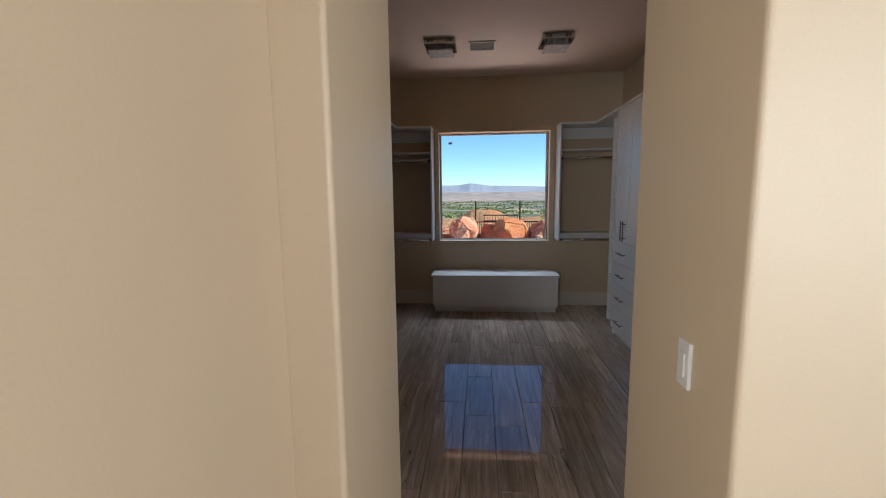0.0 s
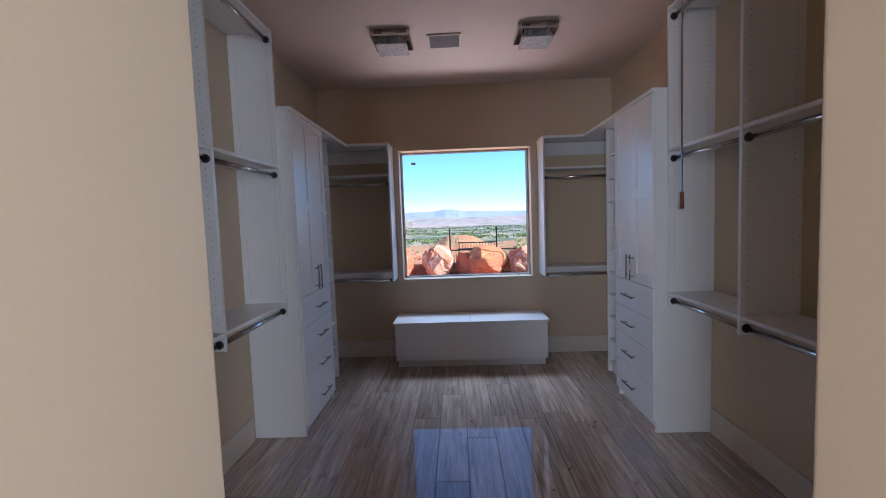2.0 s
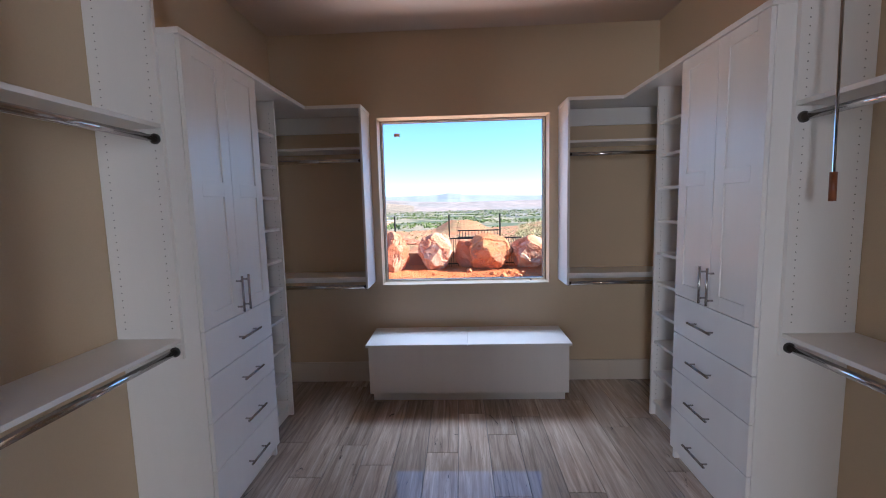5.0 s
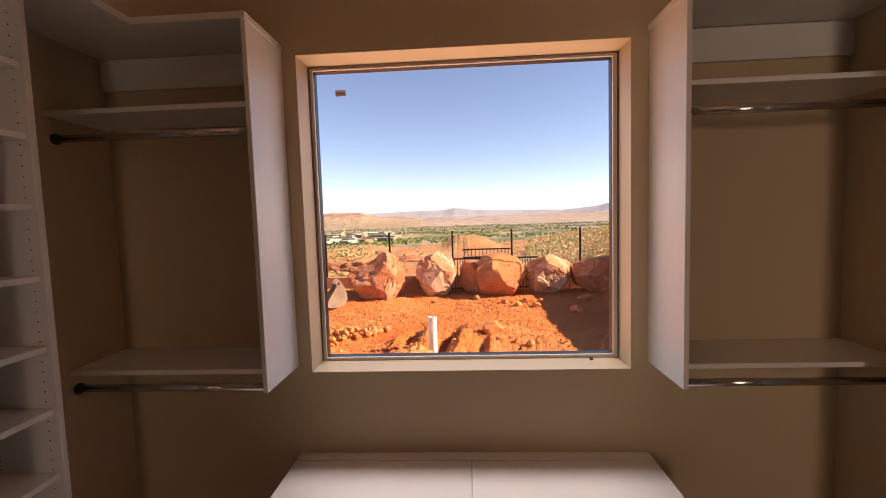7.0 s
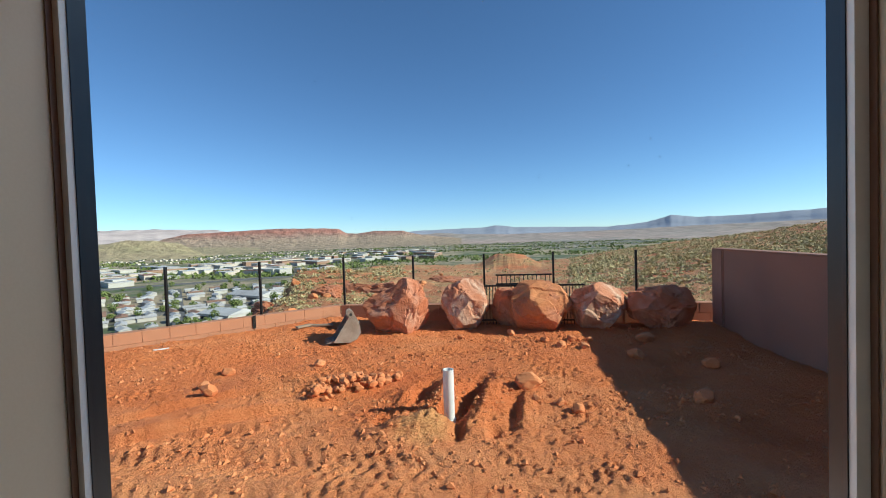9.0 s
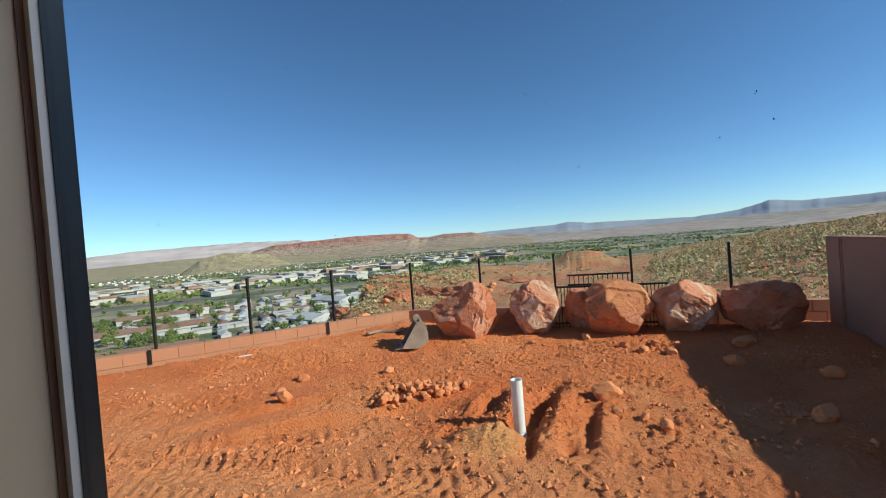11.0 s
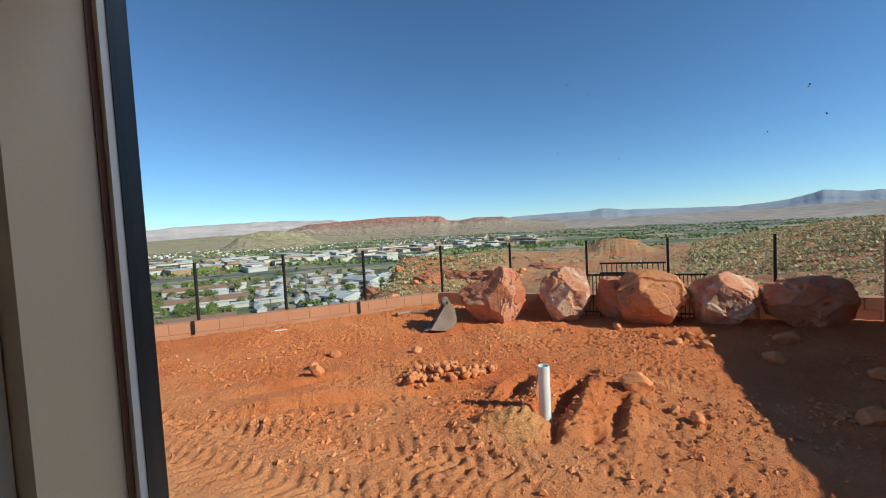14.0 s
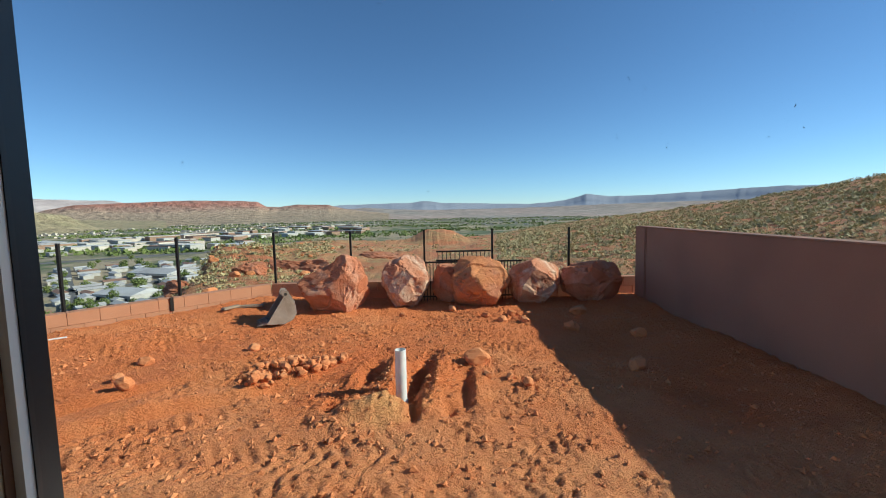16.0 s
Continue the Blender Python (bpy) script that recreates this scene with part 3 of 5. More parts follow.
def top_board(side, shift):
    """One L-shaped board over the towers and the corner, with a small overhang."""
    fx, ex = sx(side, TD + 0.022), (-0.250 if side < 0 else 1.278)
    w = sx(side, 0.002)
    pts = [(w, TY0 + shift - 0.001), (fx, TY0 + shift - 0.001), (fx, 5.328), (ex, 5.328), (ex, YN - 0.002), (w, YN - 0.002)]
    bm = bmesh.new()
    lo, hi = [bm.verts.new((x, y, 2.2555)) for x, y in pts], [bm.verts.new((x, y, 2.281)) for x, y in pts]
    bm.faces.new(lo), bm.faces.new(hi)
    for i in range(6):
        bm.faces.new((lo[i], lo[(i + 1) % 6], hi[(i + 1) % 6], hi[i]))
    bmesh.ops.recalc_face_normals(bm, faces=bm.faces)
    bmesh.ops.bevel(bm, geom=[q for q in bm.edges], offset=0.002, segments=1, affect="EDGES")
    tagged(part("top_board", bm, "white"), "white L-shaped board over the closet towers", "closet top")


for side, shift in ((-1, 0.03), (1, 0.0)):
    drawer_tower(side, shift)
    cubby_tower(side, shift)
    double_hang(side, shift)
    corner_unit(side)
    top_board(side, shift)

# ---- bench under the window ----
bench = thing("window_bench", "white storage bench with two hinged lids under the window", "bench", at=(0.515, 5.4, 0))
part("body", boxes((-0.246, 1.271, 5.2, YN - 0.018, 0.082, 0.4535), bevel=0.0015), "white", bench)
part("toe_kick", boxes((-0.232, 1.257, 5.268, YN - 0.018, 0, 0.0815)), "white", bench)
for a, c in ((-0.264, 0.5095), (0.5125, 1.288)):
    part("lid", boxes((a, c, 5.179, 5.567, 0.454, 0.474), bevel=0.0015), "white", bench, "white hinged lid")
part("back_strip", boxes((-0.264, 1.288, 5.574, YN - 0.002, 0.454, 0.474), bevel=0.0015), "white", bench)
# near-black hinge strips put the lid gap's shade into colour
part("hinge", boxes((-0.20, 0.49, 5.5675, 5.5735, 0.448, 0.464)), "hole", bench, "piano hinge in near-black for the shaded lid gap")
part("hinge", boxes((0.54, 1.23, 5.5675, 5.5735, 0.448, 0.464)), "hole", bench, "piano hinge in near-black for the shaded lid gap")

# ---- ceiling fittings ----
def crystal_lamp(x0, y0):
    """Square chrome ceiling lamp with a slotted rim and a lower glass plate on four pins."""
    w, h = 0.295, 0.052
    t = thing("ceiling_lamp", "square polished chrome ceiling lamp with crystal rods, unlit", "ceiling lamp", "ceiling lamps", (x0 + w / 2, y0 + w / 2, CEIL))
    z0, z1 = CEIL - h, CEIL - 0.001
    b = boxes((x0, x0 + w, y0, y0 + 0.012, z0, z1), (x0, x0 + w, y0 + w - 0.012, y0 + w, z0, z1), (x0, x0 + 0.012, y0 + 0.012, y0 + w - 0.012, z0, z1),
              (x0 + w - 0.012, x0 + w, y0 + 0.012, y0 + w - 0.012, z0, z1), (x0 + 0.012, x0 + w - 0.012, y0 + 0.012, y0 + w - 0.012, z1 - 0.012, z1), bevel=0.001)
    part("rim", b, "chrome", t)
    s = bmesh.new()
    for k in range(5):
        for o in (0.03, w - 0.085):
            box(s, x0 + o + k * 0.0125, x0 + o + k * 0.0125 + 0.007, y0 - 0.0008, y0 - 0.0002, z0 + 0.016, z0 + 0.036)
    part("slots", s, "hole", t)["kind"] = "stuff"
    rods = bmesh.new()
    for i in range(9):
        for j in range(4):
            tube(rods, (x0 + 0.06 + i * 0.022, y0 + 0.06 + j * 0.05, z0 + 0.03), (x0 + 0.06 + i * 0.022, y0 + 0.06 + j * 0.05, z0 - 0.03), 0.007, 6)
    part("crystal_fringe", rods, "lamp_glass", t)["kind"] = "stuff"
    plate = part("glass_plate", boxes((x0 + 0.03, x0 + w - 0.03, y0 + 0.03, y0 + w - 0.03, z0 - 0.048, z0 - 0.040), bevel=0.002), "lamp_glass", t, "clear square glass plate")
    for i in (0.045, w - 0.045):
        for j in (0.045, w - 0.045):
            part("pin", tubes(((x0 + i, y0 + j, z0 - 0.058), (x0 + i, y0 + j, z0 + 0.03), 0.004), seg=8), "chrome", plate)


crystal_lamp(-0.187, 4.265)
crystal_lamp(0.906, 4.265)
vent = thing("ceiling_vent", "grey metal ceiling vent with narrow slats", "vent", at=(0.358, 4.52, CEIL))
part("frame", boxes((0.226, 0.490, 4.396, 4.411, CEIL - 0.012, CEIL - 0.001), (0.226, 0.490, 4.637, 4.652, CEIL - 0.012, CEIL - 0.001),
                    (0.226, 0.241, 4.411, 4.637, CEIL - 0.012, CEIL - 0.001), (0.475, 0.490, 4.411, 4.637, CEIL - 0.012, CEIL - 0.001), bevel=0.001), "trim", vent)
part("backing", boxes((0.241, 0.475, 4.411, 4.637, CEIL - 0.004, CEIL - 0.001)), "grille", vent)
for i in range(11):
    y = 4.418 + i * 0.02
    part("slat", boxes((0.241, 0.475, y, y + 0.012, CEIL - 0.010, CEIL - 0.008)), "grille", vent)

# ---- switch and pull pole ----
SX = PR - 0.009                   # passage wall face, skewed here to fit the camera's view
sw = thing("light_switch", "white rocker light switch on the passage wall", "switch", at=(SX, 1.258, 1.0))
part("plate", boxes((SX - 0.009, SX + 0.002, 1.226, 1.290, 0.934, 1.062), bevel=0.003), "plastic", sw)
part("rocker", boxes((SX - 0.014, SX - 0.0092, 1.243, 1.273, 0.964, 1.032), bevel=0.0015), "plastic", sw)
pole = thing("wardrobe_pull_pole", "slim chrome pull-down pole with a brown wooden grip", "pull pole", at=(1.735, 3.62, 1.50))
part("rod", tubes(((1.735, 3.60, 1.60), (1.765, 3.66, 2.703), 0.005), seg=8), "chrome", pole)
part("grip", tubes(((1.733, 3.596, 1.502), (1.735, 3.60, 1.60), 0.011)), "grip", pole, "brown wooden grip", True)

# ---- outdoors: one ground sheet ----
GZ = -0.25
EYE_X, EYE_Y = 0.7, 5.4           # the view over the valley is laid out round the window
CREST = [(-180, 30, -8), (-75, 11, -1.5), (-48, 11.5, -1.4), (-38, 13, -1.3), (-33, 17, -1.3), (-31, 19, -1.0), (-28, 28, -0.85), (-22, 42, -1.35), (-18, 50, -1.65), (-13, 60, -2.4), (-6, 75, -3.3),
         (0, 75, -3.5), (8, 105, -4.5), (15, 110, -2.4), (23, 100, -0.2), (34, 90, 1.9), (46, 80, 5.2), (70, 80, 8.5), (180, 60, 2.0)]
CT, CR, CZ = (np.array([c[i] for c in CREST], float) for i in range(3))
VALLEY = -45.0
rng = np.random.default_rng(7)


def waves(x, y, scale, seed, octaves=4, gain=0.5):
    """A smooth random relief made of turned sine waves."""
    g = np.random.default_rng(seed)
    out, amp, k = 0.0, 1.0, 2 * math.pi / scale
    for _ in range(octaves):
        for _ in range(5):
            a, p = g.uniform(0, 2 * math.pi), g.uniform(0, 2 * math.pi)
            out = out + amp * np.sin(k * g.uniform(0.7, 1.4) * (x * math.cos(a) + y * math.sin(a)) + p + 0.8 * np.sin(k * 0.6 * (y * math.cos(a) - x * math.sin(a)) + p)) / 5
        amp, k = amp * gain, k * 2.03
    return out


def bump2(x, y, cx, cy, sx_, sy_, h, turn=0.0):
    c, s = math.cos(radians(turn)), math.sin(radians(turn))
    u, v = (x - cx) * c + (y - cy) * s, -(x - cx) * s + (y - cy) * c
    return h * np.exp(-(u / sx_) ** 2 - (v / sy_) ** 2)


def inside_yard(x, y):
    """1 in the walled yard, 0 beyond it."""
    d = np.minimum(13.95 - y, (x + 9.94) * 0.7071 - (y - 7.06) * 0.7071 + 0.0)   # back wall; diagonal wall through (-6.4, 10.6) and (-3, 14)
    d = np.minimum(d, 4.64 - x)
    return np.clip(d / 0.1 + 0.5, 0, 1)


def yard(x, y):
    z = GZ + 0.03 * waves(x, y, 2.6, 1, 5, 0.55) + 0.014 * waves(x, y, 0.55, 2, 3, 0.6) + 0.015 * waves(x, y, 0.13, 3, 3, 0.8) * (0.2 + 1.6 * np.clip(waves(x, y, 1.5, 8, 3) + 0.25, 0, 1))
    # trench with banks round the pipe, and a second rut
    z = z + bump2(x, y, 0.20, 9.85, 0.085, 0.62, -0.16, -8) + bump2(x, y, 0.0, 9.38, 0.12, 0.14, -0.17) + bump2(x, y, -0.12, 9.95, 0.12, 0.5, 0.10, -4)
    z = z + bump2(x, y, -0.36, 9.95, 0.07, 0.34, -0.09, -6) + bump2(x, y, -0.52, 9.9, 0.14, 0.3, 0.05) + bump2(x, y, 0.44, 9.8, 0.13, 0.62, 0.11, -6)
    z = z + bump2(x, y, -0.2, 9.0, 0.36, 0.20, 0.145, 10) + bump2(x, y, 0.17, 9.0, 0.06, 0.2, -0.13) + bump2(x, y, 0.70, 9.45, 0.06, 0.46, -0.075, -4)
    z = z + bump2(x, y, 0.84, 9.6, 0.10, 0.5, 0.05, -4) + bump2(x, y, 0.52, 9.0, 0.08, 0.10, -0.09) + bump2(x, y, -0.62, 9.1, 0.07, 0.12, -0.09)
    dug = np.exp(-((x - 0.15) / 0.85) ** 4 - ((y - 9.6) / 0.75) ** 4)
    z = z + dug * (0.045 * np.abs(waves(x, y, 0.34, 12, 3, 0.7)) + 0.016 * waves(x, y, 0.11, 13, 2, 0.8))
    # tyre tracks: a lugged band along x and two sweeping left
    for cy, slope, w, x0, x1 in ((8.30, 0.05, 0.24, -5.2, 0.4), (9.15, 0.32, 0.16, -4.6, -1.2), (7.7, 0.02, 0.22, -4.5, 1.4)):
        v = y - (cy + slope * (x + 1.0))
        band = np.exp(-(v / w) ** 4) * np.clip((x - x0) / 0.5, 0, 1) * np.clip((x1 - x) / 0.5, 0, 1)
        lug = np.sin(2 * math.pi * (x + 0.6 * np.abs(v)) / 0.14)
        z = z + band * (-0.022 + 0.010 * np.clip(lug * 2, -1, 1))
    for cx, cy, t in ((-1.8, 9.3, 32), (-2.5, 8.9, 36), (-3.1, 9.2, 40)):
        z = z + bump2(x, y, cx, cy, 0.9, 0.06, -0.05, t) + bump2(x, y, cx - 0.08, cy + 0.14, 0.9, 0.07, 0.04, t)
    z = z + bump2(x, y, -1.25, 10.05, 0.5, 0.26, 0.06) + 0.05 * np.clip((y - 12.2) / 1.2, 0, 1)
    # dirt banked against the diagonal wall
    z = z + 0.13 * np.exp(-(np.maximum((x + 9.94 - y + 7.06) * 0.7071, 0) / 1.3) ** 2)
    clods = np.clip(waves(x, y, 1.9, 17, 3) + 0.35, 0, 1)
    return z + clods * 0.013 * np.abs(waves(x, y, 0.21, 18, 3, 0.7))


def height(x, y):
    dx, dy = x - EYE_X, y - EYE_Y
    r, th = np.hypot(dx, dy), np.degrees(np.arctan2(dx, dy))
    rc, zc = np.interp(th, CT, CR), np.interp(th, CT, CZ)
    s = np.clip((r - 9.5) / np.maximum(rc - 9.5, 0.5), 0, 1)
    slope = -0.75 + (zc + 0.75) * s + (0.10 * waves(x, y, 7, 4, 4) + 0.3 * s * waves(x, y, 26, 5, 4) + 0.22 * s * waves(x, y, 8, 9, 3)) * np.clip((r - 9) / 8, 0, 1)
    knob = np.exp(-(((x - 0.9) / 3.7) ** 2 + ((y - 65) / 3.6) ** 2) ** 1.6)
    slope = slope + 1.9 * knob * (1 + 0.05 * waves(x, y, 9, 15, 2)) + bump2(x, y, -9.5, 31, 4.0, 3.0, 0.5) + 0.16 * np.abs(waves(x, y, 2.2, 16, 3)) * np.clip((r - 12) / 6, 0, 1)
    fall = np.maximum(slope - np.maximum(r - rc, 0) * np.where(th < -30, 0.62, 0.34), VALLEY + 1.2 * waves(x, y, 300, 6, 3))
    w = inside_yard(x, y) * (r < 16)
    house = (y < 6.2) & (r < 30)
    w = np.where(house, 1.0, w)
    return fall * (1 - w) + yard(x, y) * w, w, th, r, rc


def axis(lo, hi, step, reach_lo, reach_hi, grow):
    mid = np.arange(lo, hi + step / 2, step)
    def out(n0, reach):
        vals, d, p = [], step, 0.0
        while p < reach:
            d *= grow
            p += d
            vals.append(p)
        return np.array(vals)
    return np.concatenate([lo - out(0, reach_lo)[::-1], mid, hi + out(0, reach_hi)])


gx, gy = axis(-5.0, 3.2, 0.021, 4700, 4700, 1.06), axis(7.3, 12.6, 0.021, 300, 4700, 1.06)
X, Y = np.meshgrid(gx, gy)
Z, W, TH, R, RC = height(X, Y)
nx, ny = len(gx), len(gy)
me = bpy.data.meshes.new("ground")
me.vertices.add(nx * ny)
me.vertices.foreach_set("co", np.stack([X, Y, Z], -1).ravel())
i = (np.arange(ny - 1)[:, None] * nx + np.arange(nx - 1)[None, :]).ravel()
quads = np.stack([i, i + 1, i + 1 + nx, i + nx], -1)
me.loops.add(quads.size)
me.loops.foreach_set("vertex_index", quads.ravel().astype(np.int32))
me.polygons.add(len(quads))
me.polygons.foreach_set("loop_start", np.arange(0, quads.size, 4, dtype=np.int32))
me.polygons.foreach_set("use_smooth", np.ones(len(quads), bool))
me.update(calc_edges=True)
zone = me.attributes.new("zone", "FLOAT", "POINT")
zone.data.foreach_set("value", np.where(W > 0.5, 0.0, np.where(R < RC + 25, 0.5, np.clip(0.5 + (R - RC - 25) / 60, 0.5, 1.0))).astype(np.float32).ravel())
me.materials.append(M["earth"])
tagged(new("ground", me), "bare red dirt yard running out to a desert valley", "ground", kind="structure")


def ground_z(x, y):
    return float(height(np.array([x]), np.array([y]))[0][0])


# ---- far ridges ----
def ridge(name, label, prof, dist, depth, material, seed, rough, flute=0.0):
    """A long mesa or mountain: its skyline (bearing, slope of sight) at a distance, with a fluted front and a back."""
    g = np.random.default_rng(seed)
    th = np.arange(prof[0][0], prof[-1][0] + 0.01, 0.12)
    top = np.interp(th, [p[0] for p in prof], [p[1] for p in prof])
    rows, verts = 9, []
    n1 = waves(th * 10, th * 0, 22, seed, 4)
    n2 = waves(th * 10, th * 0 + 3, 26, seed + 1, 3)
    for j in range(rows + 1):
        f = j / rows if j < rows else 1.0
        d = dist * (1 - depth * (1 - f) ** 1.0) * (1 + flute * (n2 * (1 - abs(2 * f - 1)))) if j < rows else dist * 1.25
        zz = -46 + (1.5 + dist * (top + rough * n1 * (0.3 + top * 20) ) + 46) * (f ** 1.5 if j < rows - 1 else 1.0)
        if j == rows:
            zz = zz * 0 - 46
        for t, q, z in zip(th, np.broadcast_to(d, th.shape), np.broadcast_to(zz, th.shape)):
            verts.append((EYE_X + q * math.sin(radians(t)), EYE_Y + q * math.cos(radians(t)), z))
    n = len(th)
    faces = [(j * n + k, j * n + k + 1, (j + 1) * n + k + 1, (j + 1) * n + k) for j in range(rows) for k in range(n - 1)]
    tagged(raw(name, verts, faces, material, smooth=True), label, "mountain", kind="structure")


ridge("backdrop_cliffs", "pale banded cliffs with a haze tint, far across the valley", [(-75, .012), (-65, .018), (-59, .0214), (-54.5, .0283), (-49, .0312), (-43, .033), (-36.7, .030), (-34, .02), (-28, .012)],
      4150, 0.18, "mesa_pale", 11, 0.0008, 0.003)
ridge("backdrop_mountains", "far mountains tinted blue-grey for haze, on the skyline", [(-30, .008), (-14, .014), (-12.4, .0173), (-10.2, .0185), (-2.9, .0205), (-1.5, .0242), (1.2, .0188), (7.1, .0156), (12.9, .0125), (17.1, .0184),
      (19.8, .0313), (22.7, .0251), (27.3, .0255), (39, .034), (50, .03), (60, .02)], 4250, 0.15, "mesa_haze_blue", 12, 0.0011, 0.003)
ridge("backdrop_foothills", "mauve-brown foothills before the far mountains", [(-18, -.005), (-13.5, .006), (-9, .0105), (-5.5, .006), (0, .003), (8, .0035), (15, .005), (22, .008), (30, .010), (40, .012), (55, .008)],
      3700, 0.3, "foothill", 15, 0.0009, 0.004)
ridge("backdrop_plain", "tan and red desert plain under the pale cliffs", [(-75, -.004), (-62, .0), (-55, .004), (-50, .007), (-45, .0075), (-40, .006), (-32, .002)], 3000, 0.35, "knoll", 16, 0.0007, 0.003)
ridge("backdrop_mesa", "red capped mesa with fluted slopes", [(-44.5, -.002), (-42, .014), (-39.8, .0222), (-35.7, .0258), (-29.9, .0300), (-24, .0285), (-22.4, .0262), (-21.4, .0165), (-20, .0150), (-17.8, .020), (-14, .0187), (-12.4, .011), (-10, .004), (-6, -.003)],
      3100, 0.25, "mesa_red", 13, 0.0005, 0.004)
ridge("backdrop_knoll", "bare tan knoll in the valley", [(-50, -.02), (-48, .004), (-45.5, .0135), (-43, .0115), (-40.5, .004), (-38, -.02)], 2000, 0.14, "knoll", 14, 0.0006, 0.0)

# ---- yard walls ----
def block_wall(name, p, q, courses, label, step_at=()):
    """Split blocks with recessed joints on a mortar core; a thin cap course on top."""
    p, q = Vector((*p, 0)), Vector((*q, 0))
    length = (q - p).length
    turn = math.degrees(math.atan2(q.y - p.y, q.x - p.x))
    core = boxes((0.0, length, 0.012, 0.188, -0.5, courses * 0.2 - 0.012))
    ob = part(name, core, "mortar")
    ob.matrix_world = pose(p.x, p.y, GZ, 0, 0, turn)
    tagged(ob, label, "wall", kind="structure")
    shapes = {}
    for c in range(courses):
        z0, hh = c * 0.2, 0.2
        x = -0.2 if c % 2 else 0.0
        while x < length - 0.02:
            a, b = max(x, 0) + 0.0025, min(x + 0.4, length) - 0.0025
            key = round(b - a, 3)
            if key not in shapes:
                shapes[key] = boxes((0, key, 0.0, 0.2, 0.0025, hh - 0.0025), bevel=0.003)
                m2 = bpy.data.meshes.new("block")
                shapes[key].to_mesh(m2)
                shapes[key].free()
                m2.materials.append(M["block"])
                shapes[key] = m2
            k = new("block", shapes[key])
            k.parent = ob
            k.matrix_basis = pose(a, random.uniform(-0.002, 0.002), z0)
            x += 0.4
    return ob


PA, PB, PC = (-9.6, 7.26), (-3.02, 14.0), (4.68, 14.0)
u = (Vector(PB) - Vector(PA)).normalized()
block_wall("wall_yard_west", PA, PB, 2, "low terracotta block wall along the yard's edge")
block_wall("wall_yard_back", PB, PC, 2, "low terracotta block wall behind the boulders")
tall = structure("wall_yard_east", boxes((4.50, 4.68, 5.98, 13.70, -0.6, 1.20)), "stucco", "tall tan-red garden wall in shade", "wall")
part("cap", boxes((4.485, 4.695, 5.98, 13.71, 1.20, 1.225), bevel=0.005), "stucco", tall)
part("end_pilaster", boxes((4.48, 4.4995, 13.34, 13.70, -0.6, 1.1995), bevel=0.004), "stucco", tall)
part("joint", boxes((4.492, 4.4995, 13.295, 13.335, -0.6, 1.1995)), "mortar", tall, "dark vertical joint")
for k in (4.58, 1.55, 7.6):
    c = Vector(PA) + u * k
    n = Vector((u.y, -u.x))
    s = part("wall_bracket", boxes((-0.03, 0.03, -0.02, 0.0, 0.17, 0.42), bevel=0.004), "iron")
    s.matrix_world = pose(c.x + n.x * 0.003, c.y + n.y * 0.003, GZ, 0, 0, math.degrees(math.atan2(u.y, u.x)))
    tagged(s, "dark steel strap on the block wall joint", "strap", "wall straps")


def fence_post(x, y, z0):
    t = thing("fence_post", "slim black iron fence post standing on the low wall", "post", "fence posts", (x, y, z0))
    part("post", boxes((x - 0.02, x + 0.02, y - 0.02, y + 0.02, z0, 1.20)), "iron", t)
    part("cap", boxes((x - 0.023, x + 0.023, y - 0.023, y + 0.023, 1.20, 1.215), bevel=0.004), "iron", t)


for x, y in ((-6.425, 10.68), (-5.40, 11.81), (-4.27, 12.93), (-2.965, 14.1), (-1.37, 14.1), (0.175, 14.1), (1.61, 14.1), (3.24, 14.1)):
    fence_post(x, y, GZ + 0.4)


def fence_panel(x0, x1, y0, z0, h, lean, rails, gap, label, tip=1.0):
    """A loose panel of black iron fence: rails and pickets, leaning."""
    t = thing("iron_fence", label, "iron fence", "loose iron fences", (x0, y0, z0))
    def up(x, s):
        return (x, y0 + lean * s * h, z0 + s * h)
    for s in rails:
        part("rail", boxes((x0 - 0.04, x1 + 0.04, up(0, s)[1] - 0.012, up(0, s)[1] + 0.012, up(0, s)[2] - 0.016, up(0, s)[2] + 0.016)), "iron", t)
    n = int((x1 - x0) / gap)
    for i in range(n + 1):
        x = x0 + (x1 - x0) * i / n
        part("picket", tubes((up(x, 0.0), up(x, tip), 0.0085), seg=5), "iron", t)


fence_panel(0.10, 2.14, 13.66, GZ + 0.03, 0.80, 0.2, (0.12, 0.97), 0.062, "black iron fence panel leaning on the low wall")
fence_panel(0.46, 1.52, 13.80, GZ + 0.03, 1.0, 0.14, (0.1, 0.80, 0.985), 0.086, "taller black iron fence panel stacked behind the boulders", 0.985)

